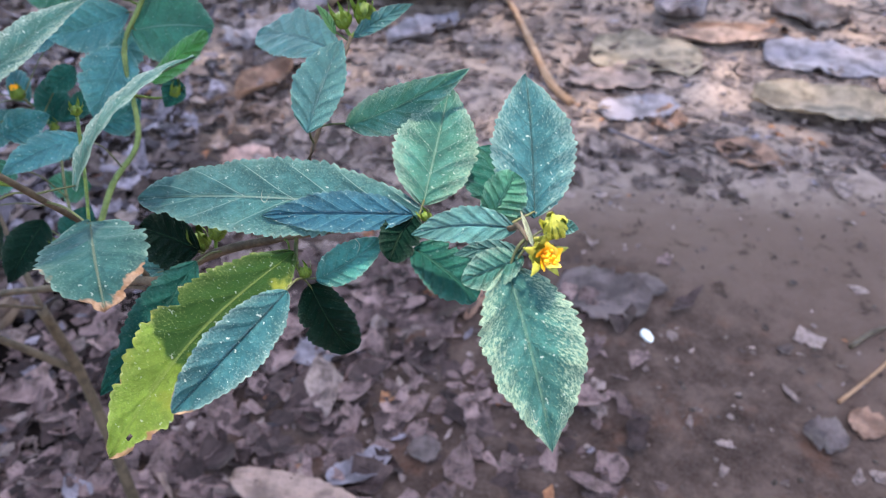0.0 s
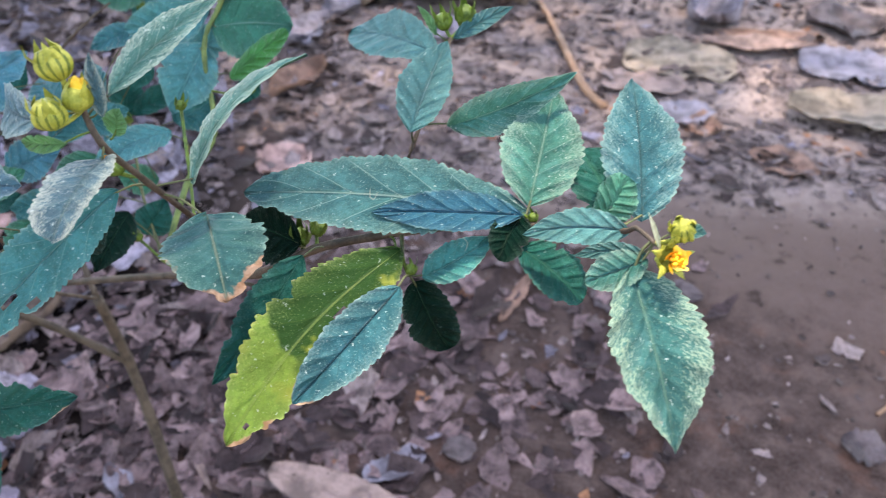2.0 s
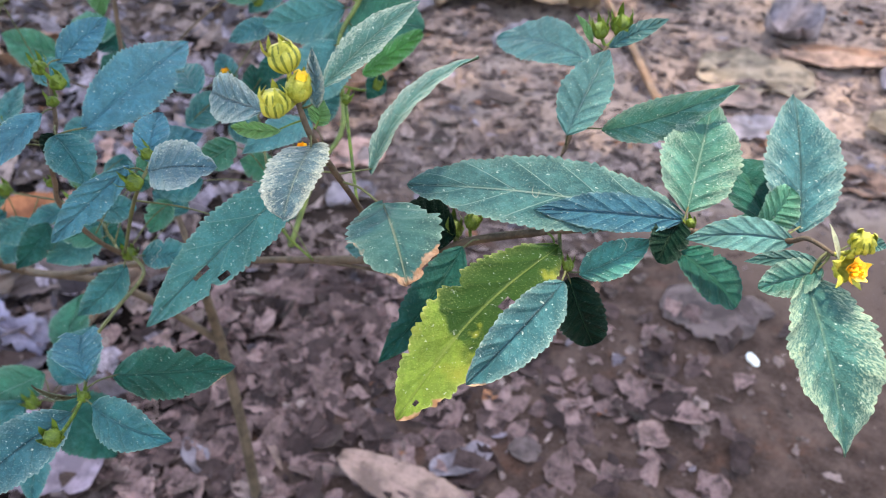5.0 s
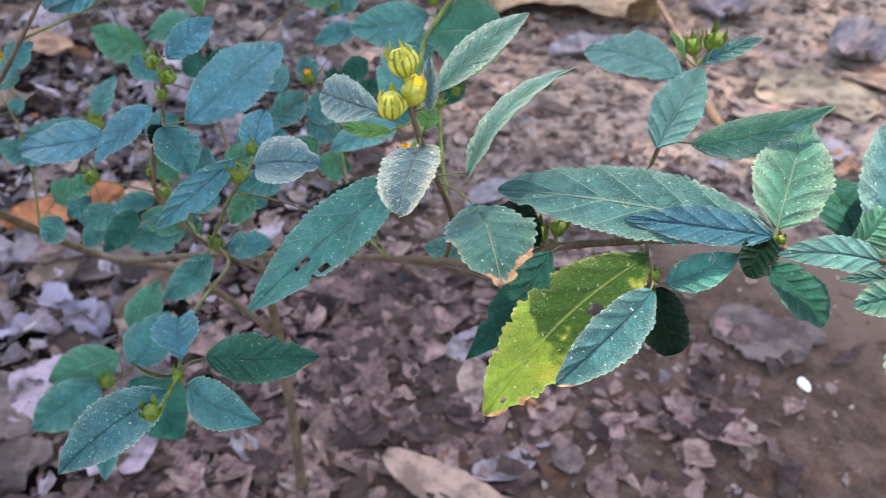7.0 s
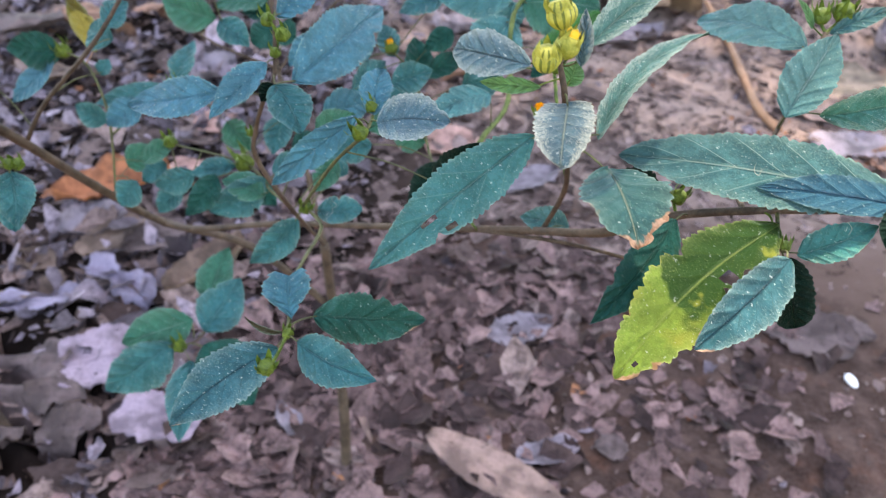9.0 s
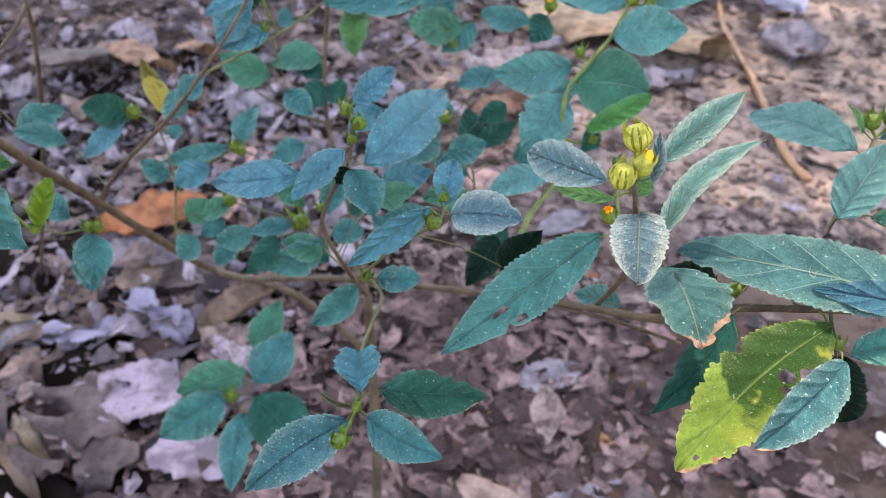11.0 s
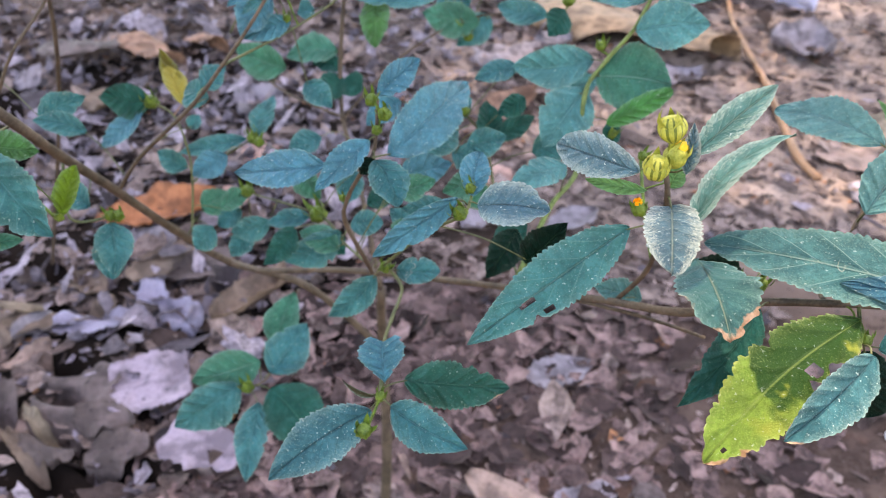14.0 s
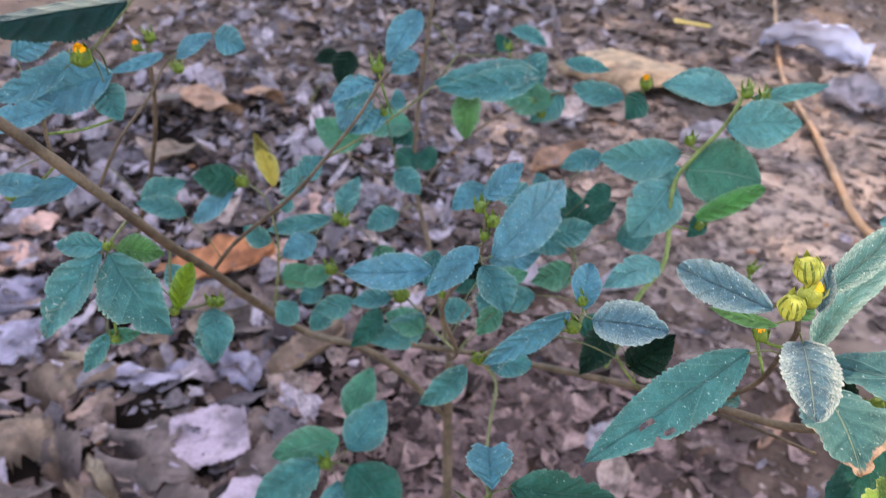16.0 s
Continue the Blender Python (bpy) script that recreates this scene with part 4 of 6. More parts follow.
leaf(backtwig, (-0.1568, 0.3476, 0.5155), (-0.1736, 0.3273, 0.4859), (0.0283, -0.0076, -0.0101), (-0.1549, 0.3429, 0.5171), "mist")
leaf(backtwig, (-0.1520, 0.3481, 0.5235), (-0.1115, 0.3470, 0.5255), (-0.0010, 0.0210, 0.0310), (-0.1508, 0.3478, 0.5263), "dull", bend=.05, droop=0.3, shape="mid", sway=.04)
# Rolled-over rim of the leaf before it, built as a second blade.
leaf(backtwig, (-0.1412, 0.3290, 0.5055), (-0.1110, 0.3340, 0.5285), (-0.0055, 0.0065, 0.0085), None, "rolled", bend=.02, droop=0.5, shape="blunt", sway=0)
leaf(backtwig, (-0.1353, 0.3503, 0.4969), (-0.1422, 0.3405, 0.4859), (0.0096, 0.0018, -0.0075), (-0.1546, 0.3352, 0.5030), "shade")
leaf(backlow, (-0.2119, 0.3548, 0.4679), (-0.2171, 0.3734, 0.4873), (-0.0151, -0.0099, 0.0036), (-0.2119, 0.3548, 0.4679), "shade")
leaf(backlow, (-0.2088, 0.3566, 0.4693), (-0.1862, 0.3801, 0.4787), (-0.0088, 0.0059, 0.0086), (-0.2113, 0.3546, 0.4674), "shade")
leaf(backlow, (-0.1991, 0.3693, 0.5137), (-0.2227, 0.3582, 0.5064), (0.0079, -0.0116, -0.0079), (-0.2263, 0.3608, 0.4809), "teal")
leaf(backlow, (-0.2278, 0.3676, 0.4754), (-0.2405, 0.3845, 0.4874), (-0.0127, -0.0042, -0.0063), (-0.2260, 0.3607, 0.4806), "teal")
leaf(backlow, (-0.2365, 0.3383, 0.4839), (-0.2542, 0.3605, 0.4896), (-0.0144, -0.0132, -0.0077), (-0.2263, 0.3608, 0.4809), "teal")
leaf(far_twig, (-0.2583, 0.5303, 0.4797), (-0.3095, 0.5396, 0.4790), (-0.0018, -0.0090, -0.0282), (-0.2600, 0.5299, 0.4844), "dull")
leaf(far_twig, (-0.2538, 0.5523, 0.4779), (-0.2765, 0.5316, 0.4572), (0.0162, 0.0022, -0.0201), (-0.2637, 0.5316, 0.4832), "teal")
leaf(far_twig, (-0.1997, 0.4956, 0.5039), (-0.2427, 0.5158, 0.5002), (-0.0004, -0.0117, -0.0160), (-0.1972, 0.5013, 0.5043), "teal")
leaf(far_twig, (-0.1866, 0.4837, 0.5137), (-0.1948, 0.4703, 0.4982), (0.0167, 0.0056, -0.0137), (-0.1920, 0.4990, 0.5060), "shade")
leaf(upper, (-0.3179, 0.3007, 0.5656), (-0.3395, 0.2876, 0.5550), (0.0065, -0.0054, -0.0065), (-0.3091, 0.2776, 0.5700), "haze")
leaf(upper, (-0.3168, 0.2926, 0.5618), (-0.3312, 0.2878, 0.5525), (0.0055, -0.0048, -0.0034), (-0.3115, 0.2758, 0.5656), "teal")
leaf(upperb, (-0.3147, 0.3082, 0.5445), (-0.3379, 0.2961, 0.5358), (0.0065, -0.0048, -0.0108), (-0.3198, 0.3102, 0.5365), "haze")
leaf(upperb, (-0.2420, 0.3696, 0.5585), (-0.3044, 0.3573, 0.5473), (0.0086, -0.0196, -0.0128), (-0.2974, 0.3787, 0.5589), "teal")
leaf(upperb, (-0.2824, 0.3533, 0.5498), (-0.2739, 0.3287, 0.5286), (0.0170, 0.0008, 0.0033), (-0.3037, 0.3618, 0.5488), "green", shape="mid")
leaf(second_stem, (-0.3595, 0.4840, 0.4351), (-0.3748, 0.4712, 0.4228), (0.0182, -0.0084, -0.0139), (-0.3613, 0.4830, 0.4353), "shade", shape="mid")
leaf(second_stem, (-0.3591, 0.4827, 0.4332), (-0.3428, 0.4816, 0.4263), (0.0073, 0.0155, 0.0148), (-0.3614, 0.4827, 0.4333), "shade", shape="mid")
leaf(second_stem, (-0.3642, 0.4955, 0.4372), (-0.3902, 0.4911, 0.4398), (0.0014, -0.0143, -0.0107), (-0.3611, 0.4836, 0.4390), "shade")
leaf(second_stem, (-0.3715, 0.5021, 0.4486), (-0.4117, 0.4880, 0.4427), (0.0108, -0.0240, -0.0160), (-0.3607, 0.4855, 0.4508), "dull")
leaf(far_twig_b, (-0.4099, 0.4827, 0.4350), (-0.4547, 0.4816, 0.4483), (-0.0079, -0.0100, -0.0272), (-0.4195, 0.4740, 0.4245), "dull")
leaf(thinb, (-0.3655, 0.3335, 0.4520), (-0.4089, 0.3198, 0.4401), (0.0056, -0.0082, -0.0092), (-0.3651, 0.3360, 0.4490), "teal")
leaf(thinb, (-0.3602, 0.3389, 0.4516), (-0.3591, 0.3647, 0.4696), (-0.0180, 0.0050, 0.0005), (-0.3629, 0.3375, 0.4505), "teal")
leaf(thin, (-0.4318, 0.3332, 0.4660), (-0.4662, 0.3258, 0.4673), (0.0005, -0.0063, -0.0221), (-0.4318, 0.3332, 0.4660), "shade")
leaf(thin, (-0.4367, 0.3282, 0.4608), (-0.4641, 0.3141, 0.4356), (0.0127, -0.0051, -0.0081), (-0.4318, 0.3332, 0.4660), "haze")
leaf(thin, (-0.4012, 0.3238, 0.4732), (-0.4230, 0.3394, 0.5017), (0.0066, 0.0135, -0.0023), (-0.4113, 0.3255, 0.4638), "husk")
leaf(upper, (-0.3538, 0.2801, 0.5042), (-0.3721, 0.2872, 0.5048), (-0.0049, -0.0113, -0.0144), (-0.3547, 0.2615, 0.5063), "teal")
leaf(upper, (-0.3532, 0.2756, 0.5130), (-0.3438, 0.2856, 0.5235), (-0.0129, 0.0046, 0.0071), (-0.3495, 0.2622, 0.5121), "teal")
leaf(leftnodeb, (-0.3713, 0.2095, 0.4594), (-0.3665, 0.1920, 0.4415), (0.0173, 0.0049, -0.0017), (-0.3736, 0.2112, 0.4667), "teal", shape="mid")
leaf(leftnode, (-0.3575, 0.1650, 0.5003), (-0.3557, 0.1784, 0.5178), (-0.0111, -0.0007, 0.0017), (-0.3819, 0.1612, 0.5325), "lime", shape="mid")
leaf(upper, (-0.3794, 0.2962, 0.4740), (-0.3761, 0.3022, 0.4811), (-0.0096, 0.0014, 0.0032), (-0.3823, 0.2597, 0.4793), "teal")
leaf(thin, (-0.3801, 0.3129, 0.4061), (-0.3604, 0.3253, 0.4165), (-0.0103, 0.0104, 0.0072), (-0.3973, 0.3085, 0.4080), "dull")
leaf(thin, (-0.3816, 0.3056, 0.3967), (-0.3941, 0.3002, 0.3783), (0.0170, -0.0021, -0.0087), (-0.3979, 0.3063, 0.3975), "teal")
leaf(leftnode, (-0.3773, 0.1530, 0.5361), (-0.3999, 0.1494, 0.5331), (0.0024, -0.0064, -0.0091), (-0.3767, 0.1532, 0.5355), "teal")
leaf(leftnode, (-0.3715, 0.1530, 0.5367), (-0.3530, 0.1595, 0.5345), (-0.0019, 0.0092, 0.0095), (-0.3765, 0.1529, 0.5356), "green")
leaf(leftnode, (-0.3752, 0.1523, 0.5340), (-0.3458, 0.1462, 0.5040), (0.0191, 0.0107, 0.0191), (-0.3765, 0.1529, 0.5356), "teal", bend=.06)
leaf(leftnode, (-0.3778, 0.1511, 0.5336), (-0.4029, 0.1329, 0.4945), (0.0176, -0.0031, -0.0064), (-0.3765, 0.1529, 0.5356), "teal")
leaf(leftnodeb, (-0.3744, 0.2091, 0.4641), (-0.3626, 0.1897, 0.4466), (0.0142, 0.0118, -0.0027), (-0.3746, 0.2102, 0.4669), "teal")
leaf(leftnode, (-0.3764, 0.1433, 0.4976), (-0.3892, 0.1359, 0.4767), (0.0080, 0.0001, -0.0038), (-0.3784, 0.1558, 0.5345), "teal")
leaf(leftnode, (-0.3793, 0.1409, 0.4954), (-0.3691, 0.1529, 0.4923), (-0.0026, 0.0037, 0.0059), (-0.3785, 0.1560, 0.5344), "dull")
leaf(left_flower_twig, (-0.3893, 0.2081, 0.6214), (-0.4460, 0.1775, 0.6107), (-0.0071, 0.0096, 0.0138), (-0.4049, 0.2198, 0.6111), "gloss", bend=.02, droop=1.3, sway=0)
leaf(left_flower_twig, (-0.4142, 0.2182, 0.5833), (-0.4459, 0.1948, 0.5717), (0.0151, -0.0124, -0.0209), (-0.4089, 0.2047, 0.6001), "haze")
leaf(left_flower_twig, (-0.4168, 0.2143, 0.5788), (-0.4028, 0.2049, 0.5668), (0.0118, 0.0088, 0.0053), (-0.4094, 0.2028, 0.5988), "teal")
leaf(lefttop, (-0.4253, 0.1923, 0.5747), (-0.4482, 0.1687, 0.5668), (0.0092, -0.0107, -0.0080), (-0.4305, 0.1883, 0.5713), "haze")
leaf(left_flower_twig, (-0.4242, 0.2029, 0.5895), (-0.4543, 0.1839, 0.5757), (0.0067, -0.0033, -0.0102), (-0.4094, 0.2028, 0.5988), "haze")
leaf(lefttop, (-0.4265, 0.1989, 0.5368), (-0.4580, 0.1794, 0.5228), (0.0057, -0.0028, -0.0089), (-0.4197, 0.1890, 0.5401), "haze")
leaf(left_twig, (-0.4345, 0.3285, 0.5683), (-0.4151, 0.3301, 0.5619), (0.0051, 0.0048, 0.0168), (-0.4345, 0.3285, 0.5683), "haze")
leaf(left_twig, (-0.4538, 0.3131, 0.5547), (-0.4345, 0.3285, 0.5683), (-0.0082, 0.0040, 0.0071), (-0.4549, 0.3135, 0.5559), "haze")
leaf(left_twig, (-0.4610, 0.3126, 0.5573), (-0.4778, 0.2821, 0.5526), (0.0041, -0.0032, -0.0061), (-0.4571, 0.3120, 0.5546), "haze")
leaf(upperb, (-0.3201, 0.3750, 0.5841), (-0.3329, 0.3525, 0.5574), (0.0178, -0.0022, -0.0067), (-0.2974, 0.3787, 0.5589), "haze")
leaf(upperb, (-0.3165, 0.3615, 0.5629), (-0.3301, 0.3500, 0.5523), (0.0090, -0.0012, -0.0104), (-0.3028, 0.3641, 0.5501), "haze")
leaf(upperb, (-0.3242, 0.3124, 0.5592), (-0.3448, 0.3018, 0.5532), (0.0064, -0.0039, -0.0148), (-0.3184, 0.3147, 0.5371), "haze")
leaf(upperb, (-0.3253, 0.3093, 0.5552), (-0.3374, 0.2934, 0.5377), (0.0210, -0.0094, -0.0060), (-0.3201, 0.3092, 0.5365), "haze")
leaf(upperb, (-0.3170, 0.3445, 0.5385), (-0.3262, 0.3404, 0.5368), (0.0062, -0.0104, -0.0081), (-0.3102, 0.3418, 0.5421), "teal")
leaf(upperb, (-0.2417, 0.3705, 0.5582), (-0.2956, 0.3384, 0.5519), (0.0056, -0.0064, -0.0173), (-0.2974, 0.3787, 0.5589), "teal")
leaf(far_twig, (-0.3055, 0.5594, 0.5249), (-0.2742, 0.5617, 0.5141), (0.0019, 0.0150, 0.0087), (-0.2680, 0.5302, 0.4805), "teal")
leaf(far_twig, (-0.2931, 0.5476, 0.5022), (-0.2712, 0.5440, 0.4870), (0.0220, 0.0156, 0.0281), (-0.2718, 0.5290, 0.4780), "teal")
leaf(far_twig, (-0.3059, 0.5543, 0.5177), (-0.3130, 0.5464, 0.5094), (0.0157, -0.0032, -0.0103), (-0.2724, 0.5288, 0.4777), "shade")
leaf(far_twig, (-0.2571, 0.5598, 0.5036), (-0.2197, 0.5683, 0.4990), (-0.0007, 0.0090, 0.0111), (-0.2635, 0.5315, 0.4833), "teal")
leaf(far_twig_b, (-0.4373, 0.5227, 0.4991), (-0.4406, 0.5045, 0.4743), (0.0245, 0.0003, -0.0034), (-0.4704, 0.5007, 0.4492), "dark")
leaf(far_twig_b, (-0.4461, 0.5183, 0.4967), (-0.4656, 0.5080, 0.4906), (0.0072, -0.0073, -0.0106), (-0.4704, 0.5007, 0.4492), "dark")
leaf(backtwig, (-0.1350, 0.3745, 0.5639), (-0.1743, 0.3809, 0.5588), (0.0033, -0.0128, -0.0142), (-0.1312, 0.3589, 0.5664), "mist")
leaf(backtwig, (-0.1262, 0.3660, 0.5635), (-0.0873, 0.3836, 0.5714), (-0.0031, 0.0032, 0.0081), (-0.1310, 0.3590, 0.5670), "mist")
leaf(backlow, (-0.1909, 0.3576, 0.5005), (-0.2049, 0.3470, 0.4914), (0.0087, -0.0028, -0.0101), (-0.2167, 0.3568, 0.4722), "shade")
leaf(left_twig, (-0.4554, 0.2623, 0.4818), (-0.4325, 0.2779, 0.4941), (-0.0095, 0.0029, 0.0141), (-0.4850, 0.2738, 0.4954), "teal")
leaf(upper, (-0.4283, 0.2675, 0.4771), (-0.4586, 0.2612, 0.4817), (0.0003, -0.0089, -0.0103), (-0.4013, 0.2592, 0.4566), "teal")
leaf(thin, (-0.4182, 0.3391, 0.4163), (-0.4399, 0.3388, 0.4257), (-0.0061, -0.0066, -0.0142), (-0.3975, 0.3141, 0.4307), "teal")
leaf(backlow, (-0.2414, 0.3267, 0.4697), (-0.2304, 0.3565, 0.4763), (-0.0123, -0.0019, 0.0141), (-0.2217, 0.3589, 0.4767), "teal")
leaf(budtwig, (-0.2352, 0.2813, 0.4513), (-0.2443, 0.2691, 0.4378), (0.0121, -0.0012, -0.0071), (-0.2526, 0.2570, 0.4322), "dull")
leaf(backlow, (-0.2359, 0.3683, 0.4488), (-0.2122, 0.3682, 0.4408), (0.0044, 0.0160, 0.0128), (-0.2182, 0.3574, 0.4736), "teal")
leaf(backlow, (-0.1810, 0.3437, 0.4728), (-0.1603, 0.3560, 0.4827), (-0.0111, 0.0051, 0.0167), (-0.2043, 0.3388, 0.4605), "teal")
leaf(backlow, (-0.1871, 0.2924, 0.4354), (-0.1738, 0.2985, 0.4544), (-0.0136, 0.0000, 0.0121), (-0.1822, 0.2927, 0.4415), "shade")
leaf(bushtwig, (-0.3082, 0.3164, 0.4022), (-0.2903, 0.3125, 0.3909), (0.0081, 0.0137, 0.0079), (-0.3095, 0.3094, 0.4213), "shade")
leaf(bushtwig, (-0.3696, 0.3234, 0.4018), (-0.3830, 0.3127, 0.3916), (0.0124, -0.0077, -0.0081), (-0.3600, 0.3177, 0.4211), "teal")
leaf(thick, (-0.4094, 0.3351, 0.3854), (-0.3914, 0.3475, 0.3964), (-0.0121, 0.0024, 0.0172), (-0.4138, 0.3185, 0.3716), "dull")
leaf(bushtwig, (-0.3631, 0.3233, 0.3844), (-0.3750, 0.3100, 0.3702), (0.0139, -0.0038, -0.0081), (-0.3600, 0.3177, 0.4211), "teal")
leaf(thick, (-0.3994, 0.2239, 0.4580), (-0.4156, 0.2286, 0.4697), (-0.0094, -0.0065, -0.0104), (-0.4046, 0.2367, 0.4702), "teal")
leaf(thinb, (-0.3484, 0.3694, 0.4119), (-0.3288, 0.3626, 0.3961), (0.0142, 0.0055, 0.0153), (-0.3629, 0.3375, 0.4505), "dull")
leaf(bushtwig, (-0.2947, 0.3450, 0.4366), (-0.2972, 0.3297, 0.4166), (0.0188, -0.0006, -0.0019), (-0.3058, 0.3088, 0.4213), "teal")
leaf(second_stem, (-0.3443, 0.4016, 0.4240), (-0.3661, 0.3879, 0.4126), (0.0123, -0.0095, -0.0120), (-0.3461, 0.4629, 0.3905), "teal")
leaf(backlow, (-0.2049, 0.3589, 0.4258), (-0.2279, 0.3570, 0.4308), (-0.0033, -0.0069, -0.0179), (-0.2060, 0.3429, 0.4622), "dull")
# Added blade that stands for the shadow cast on the big leaf.
leaf(main, (-0.0085, 0.1735, 0.5370), (-0.0535, 0.1765, 0.5348), (-0.0010, 0.0105, 0.0074), (-0.0097, 0.1757, 0.5328), "slate", bend=.04, sway=0)
leaf(upperb, (-0.3150, 0.3216, 0.5043), (-0.2975, 0.3186, 0.4922), (0.0069, 0.0132, 0.0069), (-0.3179, 0.3163, 0.5374), "teal")
leaf(backlow, (-0.2653, 0.3489, 0.4894), (-0.2823, 0.3345, 0.4763), (0.0138, -0.0083, -0.0088), (-0.2263, 0.3608, 0.4809), "haze")
leaf(backlow, (-0.2149, 0.3161, 0.4832), (-0.1946, 0.3267, 0.4894), (-0.0071, 0.0049, 0.0148), (-0.2016, 0.3327, 0.4578), "teal")
leaf(backtwig, (-0.1749, 0.3630, 0.5012), (-0.1513, 0.3769, 0.5106), (-0.0114, 0.0097, 0.0141), (-0.1560, 0.3417, 0.5148), "mist")
leaf(backlow, (-0.2009, 0.2961, 0.4798), (-0.2196, 0.2843, 0.4712), (0.0074, -0.0011, -0.0147), (-0.1929, 0.3126, 0.4492), "dull")
leaf(thinb, (-0.3590, 0.2987, 0.4591), (-0.3765, 0.2856, 0.4480), (0.0117, -0.0056, -0.0120), (-0.3715, 0.3316, 0.4446), "haze")
leaf(budtwig, (-0.2359, 0.2971, 0.4331), (-0.2548, 0.2986, 0.4438), (-0.0055, -0.0119, -0.0080), (-0.2578, 0.2735, 0.4160), "teal")
leaf(lefttop, (-0.4717, 0.2170, 0.5835), (-0.4533, 0.2295, 0.5934), (-0.0065, 0.0005, 0.0115), (-0.4305, 0.1883, 0.5713), "haze")
leaf(lefttop, (-0.4517, 0.1711, 0.5399), (-0.4302, 0.1799, 0.5429), (-0.0036, 0.0056, 0.0092), (-0.4290, 0.1870, 0.5528), "haze")

bud(toptwig, (-0.0340, 0.2440, 0.5678), 0.0044, (-0.0315, 0.2420, 0.5630), "bud")
bud(toptwig, (-0.0268, 0.2460, 0.5694), 0.0054, (-0.0315, 0.2420, 0.5630), "bud")
bud(suntwig, (-0.1207, 0.1526, 0.5906), 0.0045, (-0.1199, 0.1569, 0.5771), "sunbud")
bud(suntwig, (-0.1227, 0.1473, 0.5804), 0.0043, (-0.1199, 0.1569, 0.5771), "sunbud")
bud(suntwig, (-0.1180, 0.1525, 0.5822), 0.0038, (-0.1199, 0.1569, 0.5771), "petalbud")
bud(suntwig, (-0.1237, 0.2233, 0.5446), 0.0028, (-0.1136, 0.1897, 0.5205), "bud")
bud(main, (-0.0800, 0.1911, 0.5131), 0.0051, (-0.0786, 0.1869, 0.5096), "bud")
bud(hang, (-0.0412, 0.1681, 0.5195), 0.0028, (-0.0423, 0.1678, 0.5192), "bud")
bud(main, (0.0265, 0.1397, 0.5573), 0.0036, (0.0204, 0.1388, 0.5540), "sunbud")
bud(main, (-0.0049, 0.1761, 0.5342), 0.0024, (-0.0056, 0.1741, 0.5329), "bud")
bud(suntwig, (-0.1233, 0.1695, 0.5528), 0.0030, (-0.1156, 0.1669, 0.5517), "orangebud")
bud(midtwig, (-0.1849, 0.1756, 0.5332), 0.0042, (-0.1853, 0.1791, 0.5304), "bud")
bud(midtwig, (-0.1840, 0.1861, 0.5380), 0.0032, (-0.1830, 0.1830, 0.5350), "bud")
bud(budtwig, (-0.2343, 0.2157, 0.5526), 0.0040, (-0.2318, 0.2155, 0.5528), "bud")
bud(budtwig, (-0.2280, 0.2140, 0.5481), 0.0042, (-0.2316, 0.2140, 0.5480), "bud")
bud(budtwig, (-0.2305, 0.2110, 0.5418), 0.0031, (-0.2313, 0.2119, 0.5415), "bud")
bud(cross, (-0.2341, 0.2330, 0.4534), 0.0049, (-0.2341, 0.2330, 0.4534), "bud")
bud(cross, (-0.2027, 0.1195, 0.4690), 0.0047, (-0.2032, 0.1389, 0.4666), "bud")
bud(cross, (-0.2032, 0.1389, 0.4666), 0.0031, (-0.2032, 0.1389, 0.4666), "bud")
bud(lowtwig, (-0.3313, 0.2416, 0.3233), 0.0059, (-0.3313, 0.2416, 0.3233), "bud")
bud(bushtwig, (-0.3058, 0.3088, 0.4213), 0.0079, (-0.3058, 0.3088, 0.4213), "bud")
bud(bushtwig, (-0.3601, 0.3181, 0.4217), 0.0060, (-0.3600, 0.3177, 0.4211), "bud")
bud(budtwig, (-0.2510, 0.2208, 0.4984), 0.0026, (-0.2484, 0.2199, 0.4977), "bud")
bud(thinb, (-0.3629, 0.3375, 0.4505), 0.0056, (-0.3629, 0.3375, 0.4505), "bud")
bud(thin, (-0.4318, 0.3332, 0.4660), 0.0067, (-0.4318, 0.3332, 0.4660), "bud")
bud(main, (-0.1691, 0.2519, 0.4652), 0.0034, (-0.1528, 0.2518, 0.4437), "bud")
bud(main, (-0.0736, 0.1911, 0.5173), 0.0042, (-0.0733, 0.1854, 0.5133), "bud")
bud(backlow, (-0.2285, 0.3617, 0.4828), 0.0042, (-0.2263, 0.3608, 0.4809), "orangebud")
bud(far_twig, (-0.1861, 0.4883, 0.5197), 0.0053, (-0.1920, 0.4990, 0.5060), "orangebud")
bud(backtwig, (-0.1297, 0.3596, 0.5683), 0.0048, (-0.1306, 0.3594, 0.5682), "bud")
bud(backtwig, (-0.1207, 0.3609, 0.5670), 0.0042, (-0.1306, 0.3594, 0.5682), "bud")
bud(backtwig, (-0.1525, 0.3545, 0.5386), 0.0044, (-0.1462, 0.3516, 0.5352), "bud")
bud(backlow, (-0.2110, 0.3544, 0.4671), 0.0035, (-0.2110, 0.3544, 0.4671), "bud")
bud(leftnodeb, (-0.3728, 0.2135, 0.4653), 0.0047, (-0.3736, 0.2112, 0.4667), "bud")
bud(leftnode, (-0.3584, 0.1640, 0.4992), 0.0029, (-0.3819, 0.1612, 0.5325), "bud")
bud(far_twig, (-0.2669, 0.5298, 0.4667), 0.0056, (-0.2732, 0.5286, 0.4772), "bud")
bud(left_flower_twig, (-0.4123, 0.2001, 0.5962), 0.0049, (-0.4094, 0.2028, 0.5988), "orangebud")
